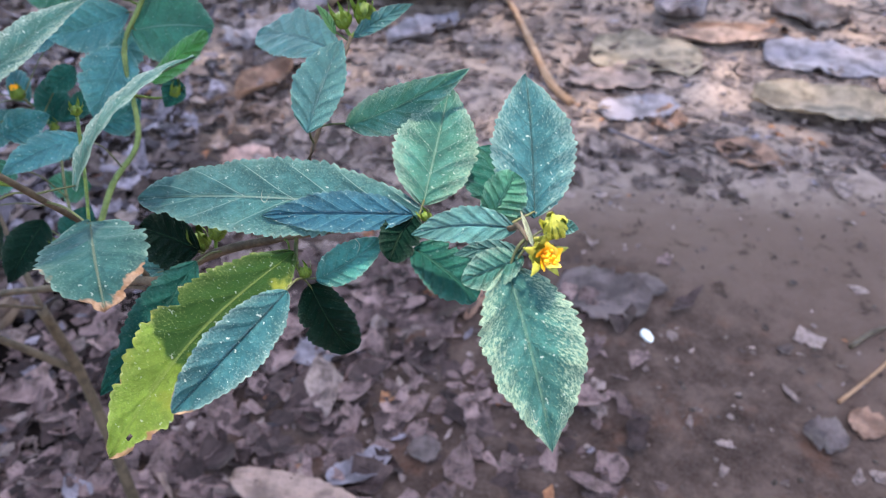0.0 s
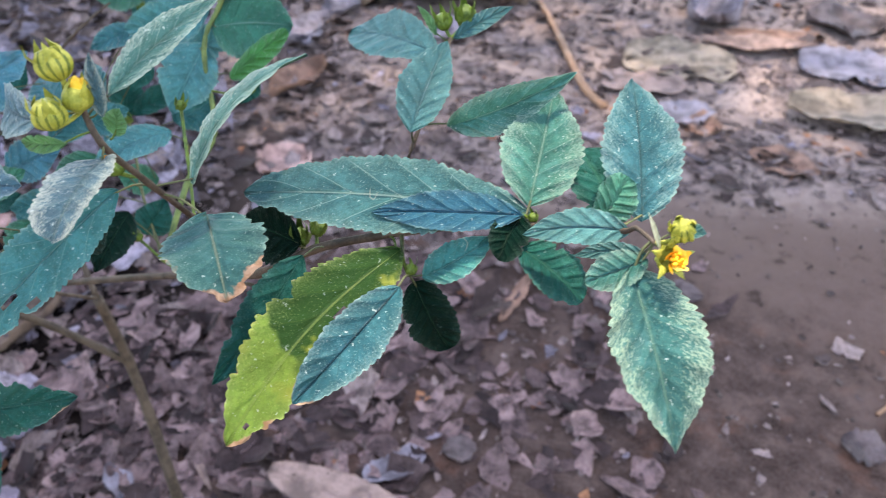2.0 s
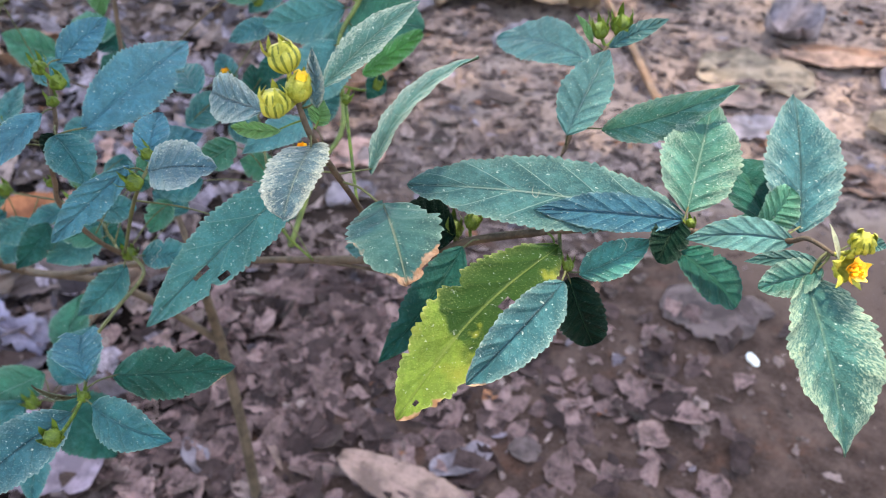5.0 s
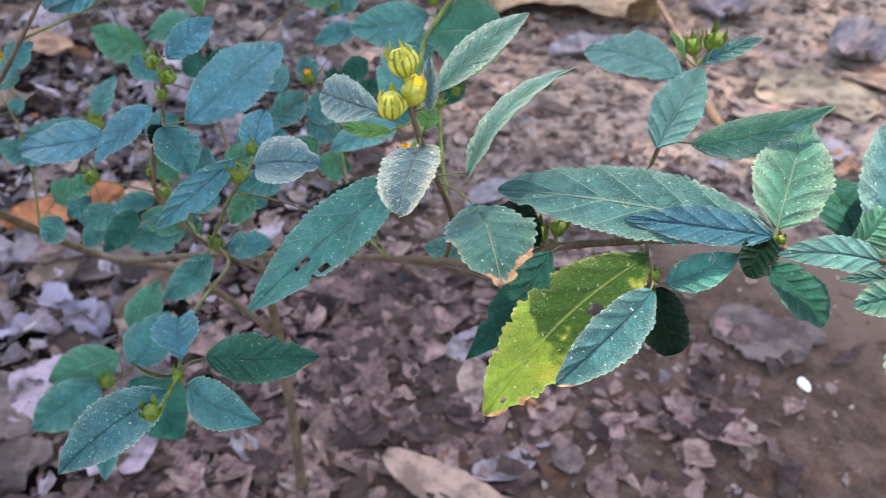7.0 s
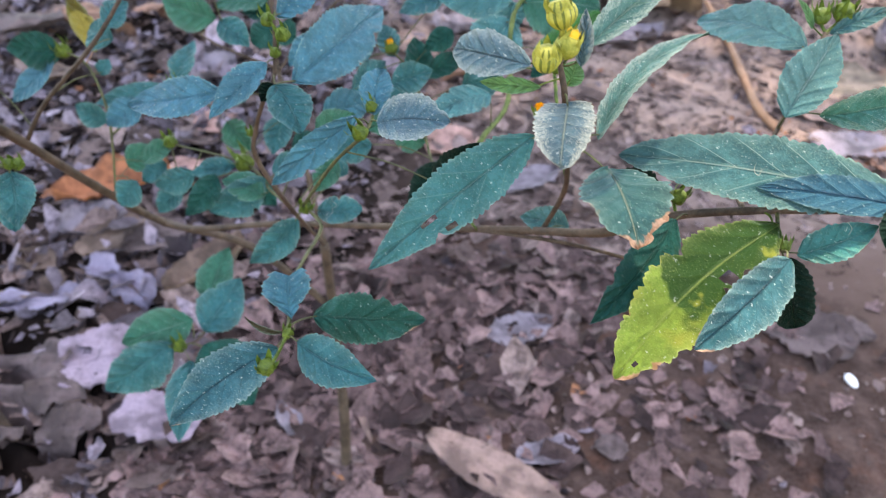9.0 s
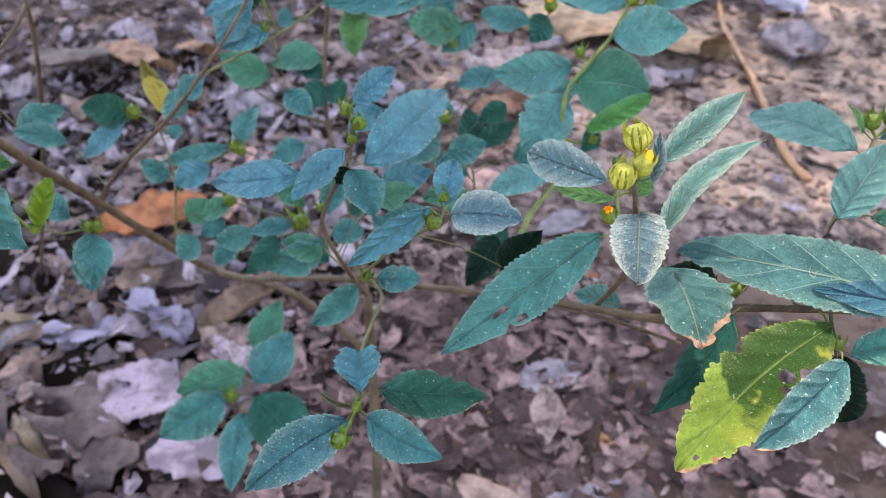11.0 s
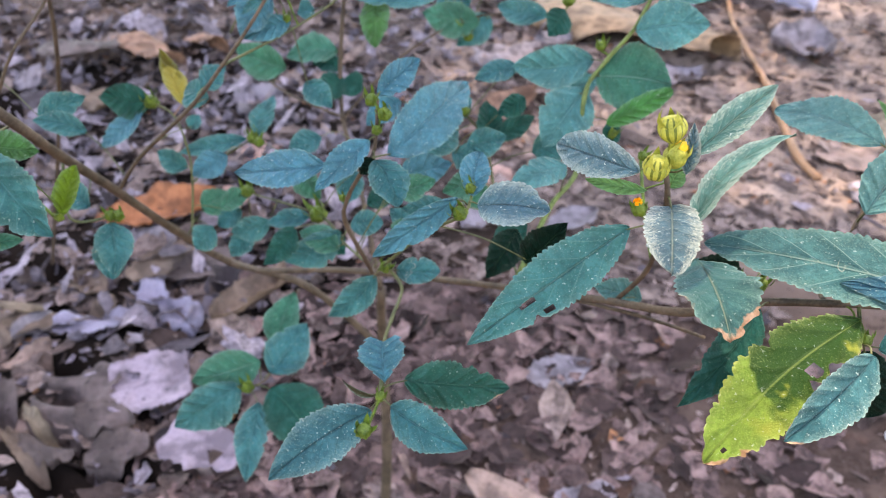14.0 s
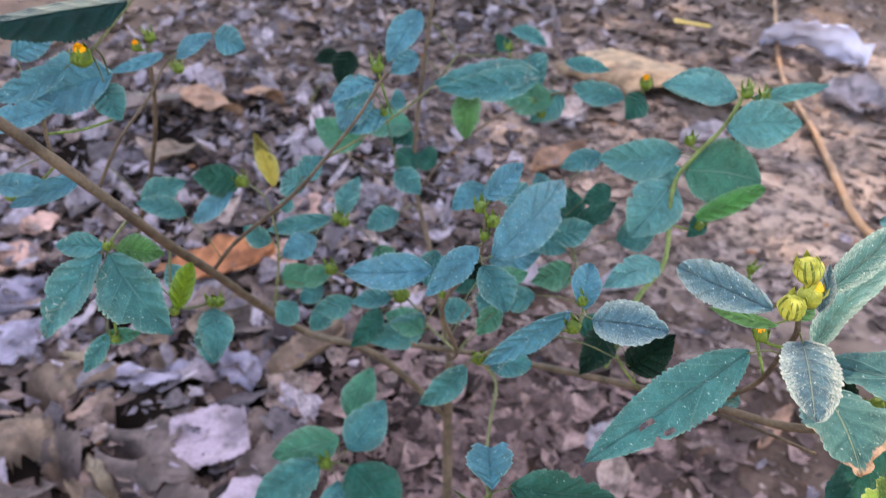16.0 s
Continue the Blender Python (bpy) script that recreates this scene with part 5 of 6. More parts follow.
bud(left_stem, (-0.4707, 0.3150, 0.5652), 0.0047, (-0.4710, 0.3122, 0.5612), "bud")
bud(left_stem, (-0.4771, 0.3093, 0.5598), 0.0034, (-0.4721, 0.3130, 0.5588), "orangebud")
bud(left_twig, (-0.4507, 0.3108, 0.5500), 0.0047, (-0.4577, 0.3105, 0.5527), "bud")
bud(lefttop, (-0.4183, 0.2185, 0.5616), 0.0027, (-0.4298, 0.1877, 0.5628), "bud")
bud(leftnode, (-0.3762, 0.1534, 0.5362), 0.0028, (-0.3765, 0.1530, 0.5356), "bud")
bud(leftnode, (-0.3736, 0.1428, 0.4956), 0.0029, (-0.3777, 0.1548, 0.5349), "bud")
bud(upperb, (-0.3243, 0.3178, 0.5671), 0.0050, (-0.3166, 0.3208, 0.5382), "bud")
bud(upperb, (-0.3157, 0.3062, 0.5464), 0.0031, (-0.3203, 0.3083, 0.5364), "bud")
bud(thinb, (-0.3542, 0.3293, 0.4532), 0.0045, (-0.3629, 0.3375, 0.4505), "bud")
bud(backtwig, (-0.1376, 0.3460, 0.4916), 0.0046, (-0.1539, 0.3321, 0.4974), "bud")
bud(leftnodeb, (-0.3750, 0.2107, 0.4666), 0.0042, (-0.3745, 0.2103, 0.4669), "bud")
bud(lefttop, (-0.4577, 0.1823, 0.5269), 0.0033, (-0.4270, 0.1875, 0.5501), "bud")
bud(far_twig, (-0.3045, 0.5507, 0.5118), 0.0057, (-0.2747, 0.5281, 0.4762), "bud")


def open_flower(parent, place, radius):
    """A half-open flower: five pointed sepals, twisted yellow petals and an orange heart, facing the front."""
    place = Vector(place)
    axis = Vector((0.25, -0.75, 0.45)).normalized()
    x = axis.cross(Vector((0, 0, 1))).normalized()
    y = x.cross(axis)
    head = empty("flower", (0, 0, 0), "half-open yellow flower with an orange heart", "")
    del head["label"]
    head.parent = parent
    cup = bmesh.new()
    rings = []
    for i in range(7):
        s = i / 6
        r = radius * (0.25 + 0.55 * math.sin(math.pi * 0.62 * s))
        rings.append([cup.verts.new(place + axis * radius * (-1.1 + 1.1 * s) + (x * math.cos(a) + y * math.sin(a)) * r * (1 + 0.08 * math.cos(10 * a))) for a in (2 * math.pi * k / 20 for k in range(20))])
    for a, b in zip(rings, rings[1:]):
        for k in range(20):
            cup.faces.new((a[k], a[(k + 1) % 20], b[(k + 1) % 20], b[k]))
    cup.faces.new(rings[0][::-1])
    mesh_object("calyx", cup, SEPAL_SUN, head)
    for k in range(5):
        a = 2 * math.pi * k / 5 + 0.5
        out = x * math.cos(a) + y * math.sin(a)
        side = axis.cross(out)
        bm = bmesh.new()
        rows = []
        for i in range(7):
            s = i / 6
            mid = place + out * radius * (0.6 + 0.85 * s) + axis * radius * (-0.05 + 0.75 * s - 0.45 * s * s)
            w = radius * 0.33 * (1 - s) ** 0.8 + 0.00003
            rows.append([bm.verts.new(mid + side * w * c - axis * radius * 0.12 * abs(c)) for c in (-1, 0, 1)])
        for p, q in zip(rows, rows[1:]):
            for j in range(2):
                bm.faces.new((p[j], p[j + 1], q[j + 1], q[j]))
        mesh_object("sepal", bm, SEPAL_SUN, head)
        bm = bmesh.new()
        a += 0.6
        out = x * math.cos(a) + y * math.sin(a)
        side = axis.cross(out)
        rows = []
        for i in range(6):
            s = i / 5
            mid = place + out * radius * (0.2 + 0.42 * s) + axis * radius * (0.05 + 0.95 * s - 0.35 * s * s) + side * radius * 0.3 * s
            w = radius * (0.15 + 0.32 * math.sin(math.pi * 0.8 * s))
            rows.append([bm.verts.new(mid + side * w * c + axis * radius * 0.16 * c * c) for c in (-1, -0.5, 0, 0.5, 1)])
        for p, q in zip(rows, rows[1:]):
            for j in range(4):
                bm.faces.new((p[j], p[j + 1], q[j + 1], q[j]))
        mesh_object("petal", bm, PETAL_YELLOW if k % 2 else PETAL, head)
    bm = bmesh.new()
    rng = random.Random(4)
    for k in range(26):
        a, r = rng.uniform(0, 6.28), radius * 0.42 * math.sqrt(rng.random())
        foot = place + (x * math.cos(a) + y * math.sin(a)) * r
        bmesh.ops.create_icosphere(bm, subdivisions=1, radius=radius * 0.13, matrix=Matrix.Translation(foot + axis * radius * rng.uniform(0.4, 0.95)))
    mesh_object("stamens", bm, PETAL, head)
    return head


open_flower(shrub, (0.0241, 0.1362, 0.5517), 0.0042)


# ---- fallen leaves ----
dead_count = 0
DEAD_LABEL = {"tan": "dry tan fallen leaf lying on the earth", "slate": "grey decayed fallen leaf lying on the earth", "rust": "rust brown fallen leaf on the earth",
              "pale": "pale bleached fallen leaf lying among litter", "lilac": "bleached lilac grey fallen leaf among litter", "bark": "curled dark brown fallen leaf among litter",
              "ash": "large pale ash grey piece of a dead leaf", "amber": "tan dry fallen leaf", "sand": "broad sandy tan fallen leaf lying flat",
              "orange": "bright orange brown curled fallen leaf", "pink": "pinkish brown fallen leaf among litter"}


def dead_leaf(a, b, width, kind, curl, lift, edge=0.34, blunt=0.0, waist=0.0):
    """A fallen leaf or torn piece of one from a to b on the ground, with a ragged rim, curled along its midrib."""
    global dead_count
    dead_count += 1
    rng = random.Random(100 + dead_count)
    a, b = Vector(a), Vector(b)
    length = (b - a).length
    e1 = (b - a).normalized()
    e2 = Vector((-e1.y, e1.x))
    bm = bmesh.new()
    layer = bm.loops.layers.uv.new("UVMap")
    where, grid, seed = {}, [], rng.uniform(0, 50)
    cols, steps = [c / 6 for c in range(-6, 7)], 26
    tilt, blunt = rng.uniform(-0.07, 0.07), blunt or rng.uniform(0.5, 1.0)
    torn = [[rng.uniform(-1, 1) for _ in range(9)] for _ in range(2)]
    for i in range(steps + 1):
        u = i / steps
        row = []
        for c in cols:
            half = 0.5 * width * math.sin(math.pi * (0.02 + 0.96 * u)) ** blunt
            f = min(7.999, 8 * u)
            k = int(f)
            step = torn[c > 0][k] + (torn[c > 0][k + 1] - torn[c > 0][k]) * (f - k)
            half *= 1 + 0.62 * edge * step + (0.5 * edge + 0.08) * noise.noise((u * 25, (c > 0) * 9, seed)) + 0.06 * noise.noise((u * 60, (c > 0) * 9, seed))
            half *= 1 - waist * math.exp(-((u - 0.42) / 0.14) ** 2)
            y = c * half
            p = a + e1 * (u * length) + e2 * y
            z = curl * width * (0.9 * c * c) * (1 + 0.6 * noise.noise((u * 3, c, seed))) + 0.06 * width * noise.noise((u * 4, c * 2, seed + 3)) + 0.02 * width * noise.noise((u * 11, c * 4, seed + 8)) + tilt * y + 0.25 * curl * length * (u - 0.5) ** 2
            v = bm.verts.new((p.x, p.y, height(p.x, p.y) + lift + max(z, -0.6 * lift)))
            where[v] = (u, 0.5 + 0.5 * c)
            row.append(v)
        grid.append(row)
    for p, q in zip(grid, grid[1:]):
        for j in range(len(cols) - 1):
            f = bm.faces.new((p[j], p[j + 1], q[j + 1], q[j]))
            for loop in f.loops:
                loop[layer].uv = where[loop.vert]
    geom = bmesh.ops.extrude_face_region(bm, geom=list(bm.faces))
    for v in (g for g in geom["geom"] if isinstance(g, bmesh.types.BMVert)):
        v.co.z -= 0.0007
    ob = mesh_object("fallen_leaf", bm, DEAD[kind])
    return tagged(ob, DEAD_LABEL[kind], "fallen leaf", "fallen leaves")


dead_leaf((-0.216, 0.449), (-0.058, 0.390), 0.055, "tan", .05, 0.0141, edge=.06, blunt=.55)
dead_leaf((0.160, 0.770), (0.272, 0.715), 0.095, "slate", .06, 0.0030, edge=.3, blunt=.35)
dead_leaf((0.600, 1.300), (0.860, 1.245), 0.160, "sand", .12, 0.0150, edge=.2, blunt=.45)
dead_leaf((0.330, 1.560), (0.560, 1.500), 0.200, "sand", .04, 0.0060, edge=.25, blunt=.3)
dead_leaf((0.260, 1.420), (0.430, 1.400), 0.120, "tan", .05, 0.0060, edge=.3, blunt=.3)
dead_leaf((0.700, 1.520), (0.960, 1.470), 0.150, "pale", .06, 0.0060, edge=.3, blunt=.3)
dead_leaf((0.300, 1.250), (0.450, 1.290), 0.090, "pale", .08, 0.0060, edge=.3, blunt=.3)
dead_leaf((0.560, 1.690), (0.800, 1.650), 0.060, "rust", .10, 0.0060, edge=.2, blunt=.3)
dead_leaf((0.880, 1.360), (1.040, 1.330), 0.110, "tan", .06, 0.0060, edge=.3, blunt=.3)
dead_leaf((0.480, 1.137), (0.577, 1.065), 0.099, "rust", .06, 0.0035)
dead_leaf((0.389, 1.235), (0.453, 1.213), 0.091, "rust", .1, 0.0035)
dead_leaf((0.525, 1.812), (0.636, 1.754), 0.235, "pale", .25, 0.0070)
dead_leaf((0.801, 1.773), (0.979, 1.736), 0.199, "slate", .1, 0.0044)
dead_leaf((0.516, 1.630), (0.759, 1.581), 0.089, "tan", .2, 0.0053)
dead_leaf((-0.473, 1.566), (-0.376, 1.664), 0.176, "pale", .15, 0.0053)
dead_leaf((-0.405, 1.317), (-0.317, 1.461), 0.082, "rust", .3, 0.0070)
dead_leaf((-0.039, 0.489), (-0.002, 0.496), 0.037, "slate", .1, 0.0044)
dead_leaf((-0.119, 0.447), (-0.057, 0.482), 0.035, "pale", .2, 0.0053)
dead_leaf((-0.104, 0.670), (-0.181, 0.612), 0.057, "pale", .1, 0.0035)
dead_leaf((0.255, 0.770), (0.304, 0.746), 0.054, "slate", .05, 0.0035)
dead_leaf((0.400, 0.519), (0.440, 0.496), 0.052, "slate", .05, 0.0035)
dead_leaf((0.457, 0.535), (0.489, 0.511), 0.046, "rust", .05, 0.0035)
dead_leaf((-0.648, 0.430), (-0.574, 0.484), 0.096, "ash", .05, 0.0176, edge=.10, blunt=.10)
dead_leaf((-0.668, 0.366), (-0.700, 0.458), 0.098, "slate", .05, 0.0158, edge=.22, blunt=.22)
dead_leaf((-0.722, 0.596), (-0.606, 0.566), 0.048, "lilac", .35, 0.0150, edge=.6, blunt=.35, waist=.55)
dead_leaf((-0.593, 0.570), (-0.543, 0.694), 0.055, "bark", .5, 0.0106)
dead_leaf((-0.848, 0.708), (-0.723, 0.819), 0.096, "orange", .25, 0.0229)
dead_leaf((-0.745, 0.855), (-0.690, 0.815), 0.070, "pink", .15, 0.0150, edge=.3, blunt=.4)
dead_leaf((-0.770, 0.983), (-0.721, 1.048), 0.078, "pink", .1, 0.0053)
dead_leaf((-0.713, 1.136), (-0.594, 1.022), 0.078, "pale", .15, 0.0053)
dead_leaf((-0.431, 1.537), (-0.347, 1.720), 0.079, "pale", .3, 0.0123)
dead_leaf((-0.373, 1.749), (-0.290, 1.827), 0.098, "pale", .2, 0.0088)
dead_leaf((-1.044, 0.563), (-1.016, 0.634), 0.105, "lilac", .2, 0.0070)
dead_leaf((-0.970, 0.461), (-0.947, 0.559), 0.101, "lilac", .15, 0.0070)
dead_leaf((-0.885, 0.405), (-0.815, 0.485), 0.045, "tan", .10, 0.0079, edge=.35, blunt=.3)
dead_leaf((-0.821, 0.472), (-0.745, 0.547), 0.047, "pale", .3, 0.0106)
dead_leaf((-0.903, 0.452), (-0.809, 0.534), 0.053, "bark", .10, 0.0079, edge=.35, blunt=.3)
dead_leaf((-0.767, 0.588), (-0.834, 0.602), 0.048, "bark", .3, 0.0070)
dead_leaf((-0.805, 0.656), (-0.734, 0.713), 0.072, "pale", .3, 0.0088)
dead_leaf((-0.343, 0.915), (-0.280, 0.974), 0.071, "pale", .2, 0.0070)
dead_leaf((-0.871, 1.150), (-0.808, 1.233), 0.170, "pale", .2, 0.0070)
dead_leaf((-0.734, 1.128), (-0.829, 1.168), 0.073, "pale", .2, 0.0070)
dead_leaf((-1.092, 0.704), (-1.122, 0.641), 0.104, "pink", .2, 0.0070)
dead_leaf((-1.158, 0.952), (-1.125, 0.807), 0.085, "pale", .3, 0.0088)
dead_leaf((0.214, 2.029), (0.373, 2.016), 0.223, "pale", .2, 0.0053)
dead_leaf((0.038, 1.721), (-0.124, 1.585), 0.105, "pale", .2, 0.0053)
dead_leaf((-1.115, 1.025), (-1.110, 1.180), 0.085, "bark", .2, 0.0180, edge=.2, blunt=.3)
dead_leaf((-1.178, 0.745), (-1.143, 0.799), 0.081, "pink", .15, 0.0070)
dead_leaf((0.075, 0.789), (0.029, 0.688), 0.020, "rust", .1, 0.0044)
dead_leaf((-0.363, 1.034), (-0.294, 1.101), 0.099, "pink", .15, 0.0053)
dead_leaf((-0.138, 1.048), (-0.210, 0.951), 0.062, "pale", .15, 0.0053)
dead_leaf((-0.550, 0.392), (-0.455, 0.390), 0.058, "ash", .08, 0.0194, edge=.25, blunt=.2)
dead_leaf((-0.771, 0.484), (-0.795, 0.424), 0.032, "tan", .2, 0.0070)
dead_leaf((-0.274, 0.429), (-0.311, 0.481), 0.008, "tan", .2, 0.0053)
dead_leaf((-0.344, 0.407), (-0.392, 0.456), 0.025, "pale", .2, 0.0053)
dead_leaf((-0.840, 0.470), (-0.735, 0.566), 0.050, "bark", .10, 0.0150, edge=.40, blunt=.3)
dead_leaf((-0.742, 0.612), (-0.712, 0.708), 0.060, "bark", .10, 0.0180, edge=.40, blunt=.3)
dead_leaf((-0.705, 0.640), (-0.640, 0.710), 0.062, "slate", .12, 0.0140, edge=.2, blunt=.3)
dead_leaf((-0.780, 0.500), (-0.700, 0.545), 0.052, "lilac", .15, 0.0160, edge=.4, blunt=.3)
dead_leaf((-0.560, 0.430), (-0.505, 0.480), 0.050, "slate", .12, 0.0100, edge=.3, blunt=.3)
dead_leaf((-0.860, 0.360), (-0.795, 0.402), 0.050, "bark", .10, 0.0120, edge=.40, blunt=.4)
dead_leaf((-0.800, 0.312), (-0.735, 0.345), 0.048, "slate", .10, 0.0120, edge=.40, blunt=.4)
dead_leaf((-0.945, 0.395), (-0.880, 0.440), 0.060, "pale", .10, 0.0120, edge=.40, blunt=.4)
dead_leaf((-0.745, 0.392), (-0.712, 0.352), 0.034, "bark", .10, 0.0090, edge=.40, blunt=.4)
dead_leaf((-0.625, 0.352), (-0.560, 0.376), 0.044, "slate", .2, 0.0150, edge=.3, blunt=.3)

dead_leaf((-0.735, 0.385), (-0.660, 0.355), 0.014, "sand", .5, 0.0200, edge=.4, blunt=.4)
dead_leaf((-0.720, 0.345), (-0.655, 0.322), 0.018, "bark", .5, 0.0180, edge=.4, blunt=.4)
dead_leaf((-0.690, 0.335), (-0.630, 0.345), 0.024, "slate", .3, 0.0240, edge=.4, blunt=.4)
dead_leaf((-0.790, 0.368), (-0.750, 0.400), 0.040, "slate", .10, 0.0220, edge=.40, blunt=.4)
dead_leaf((-0.815, 0.395), (-0.775, 0.372), 0.026, "bark", .10, 0.0220, edge=.40, blunt=.4)
dead_leaf((-0.660, 0.385), (-0.590, 0.395), 0.034, "slate", .3, 0.0200, edge=.35, blunt=.4)
dead_leaf((-0.865, 0.500), (-0.800, 0.512), 0.016, "sand", .5, 0.0240, edge=.3, blunt=.4)

# ---- single things on the ground ----
def curled_leaf(a, b, wide, tall, open_from, kind, label, gape=0.32):
    """A dry leaf rolled into an arch from a to b; past open_from its front edge stands clear of the ground."""
    bm = bmesh.new()
    rows = []
    a, b = Vector((*a, 0)), Vector((*b, 0))
    e1 = (b - a).normalized()
    e2 = Vector((-e1.y, e1.x, 0))
    length = (b - a).length
    for i in range(31):
        u = i / 30
        up = tall[0] + (tall[1] - tall[0]) * u ** 0.8
        rise = min(1, max(0, (u - open_from) / 0.2))
        last = 1.03 - gape * rise * rise * (3 - 2 * rise) + 0.05 * noise.noise((u * 9, 4.4, a.x))
        row = []
        for j in range(19):
            s = -0.03 + (last + 0.03) * j / 18
            ang = math.pi * s
            wob = 1 + 0.26 * noise.noise((u * 4, s * 3, 2.2 + a.y)) + 0.10 * noise.noise((u * 11, s * 6, a.y))
            p = a + e1 * length * (u + 0.06 * noise.noise((s * 5, 1, 1)) * (u > 0.9 or u < 0.1)) + e2 * (wide * math.cos(ang) * wob)
            row.append(bm.verts.new((p.x, p.y, 0.003 + max(-0.003, up * max(0, math.sin(ang)) ** 0.6 * wob))))
        rows.append(row)
    for p, q in zip(rows, rows[1:]):
        for j in range(18):
            bm.faces.new((p[j], p[j + 1], q[j + 1], q[j]))
    geom = bmesh.ops.extrude_face_region(bm, geom=list(bm.faces))
    for v in (g for g in geom["geom"] if isinstance(g, bmesh.types.BMVert)):
        v.co.z -= 0.0015
    tagged(mesh_object("curled_leaf", bm, DEAD[kind]), label, "fallen leaf", "fallen leaves")


curled_leaf((-0.43, 2.08), (0.060, 1.760), 0.130, (0.022, 0.085), 0.42, "amber", "large tan dry leaf rolled into a hollow on the earth", gape=0.36)
curled_leaf((-1.37, 1.20), (-1.24, 1.300), 0.060, (0.045, 0.055), -0.3, "slate", "grey dry leaf arched over a dark hollow")
curled_leaf((-1.25, 1.33), (-1.12, 1.285), 0.058, (0.055, 0.045), -0.3, "rust", "brown dry leaf arched over a dark hollow")
curled_leaf((-1.14, 1.43), (-1.06, 1.40), 0.040, (0.030, 0.050), -0.2, "rust", "small rust brown curled leaf with an open mouth")


def straw(points, radius, material, label):
    bm = bmesh.new()
    tube(bm, [(x, y, height(x, y) + z) for x, y, z in points], radius, radius * 0.7, 7, knots=0.2)
    tagged(mesh_object("straw", bm, material), label, "straw", "straws")


straw([(0.250, 1.300, 0.006), (0.219, 1.391, 0.008), (0.196, 1.60, 0.010), (0.176, 1.80, 0.010), (0.146, 2.02, 0.010), (0.122, 2.30, 0.010), (0.140, 3.06, 0.008)], 0.0085, STRAW, "long reddish brown dry stalk lying on the earth")
straw([(-0.20, 2.36, 0.08), (-0.09, 2.345, 0.08)], 0.006, STRAW_YELLOW, "short yellow straw on a dry leaf")
straw([(0.505, 0.640, 0.004), (0.545, 0.668, 0.005), (0.580, 0.682, 0.004)], 0.0035, BARK, "short dark twig lying on the earth")
straw([(0.455, 0.555, 0.003), (0.520, 0.600, 0.004), (0.545, 0.622, 0.003)], 0.0022, STRAW, "thin straw lying on the earth")
straw([(0.30, 1.18, 0.012), (0.355, 1.13, 0.012), (0.39, 1.09, 0.008)], 0.0035, FLAKE_PALE, "short pale twig lying on the earth")


def paper():
    """A crumpled strip of white paper."""
    bm = bmesh.new()
    rows = []
    for i in range(25):
        u = i / 24
        row = []
        for j in range(9):
            c = j / 8 - 0.5
            x, y = 0.07 + 0.29 * u, 2.46 + 0.05 * math.sin(math.pi * u) - 0.12 * u + c * (0.09 + 0.05 * math.sin(5 * u))
            z = 0.03 + 0.03 * math.sin(math.pi * u) + 0.035 * noise.noise((u * 5, c * 4, 3.3)) + 0.02 * noise.noise((u * 13, c * 9, 3.3)) - 0.10 * c
            row.append(bm.verts.new((x, y, max(z, height(x, y) + 0.003))))
        rows.append(row)
    for p, q in zip(rows, rows[1:]):
        for j in range(8):
            bm.faces.new((p[j], p[j + 1], q[j + 1], q[j]))
    tagged(mesh_object("paper_scrap", bm, PAPER), "crumpled scrap of white paper on the earth", "paper")


paper()


def pebble():
    bm = bmesh.new()
    bmesh.ops.create_icosphere(bm, subdivisions=3, radius=0.0070)
    for v in bm.verts:
        v.co *= 1 + 0.22 * noise.noise(v.co * 160)
        v.co.x *= 0.95
        v.co.y *= 1.5
        v.co.z *= 0.75
    ob = mesh_object("pebble", bm, PEBBLE)
    ob.matrix_world = pose(0.257, 0.660, height(0.257, 0.660) + 0.005, 0, 0, 20)
    tagged(ob, "small white pebble lying on bare earth", "pebble")


pebble()


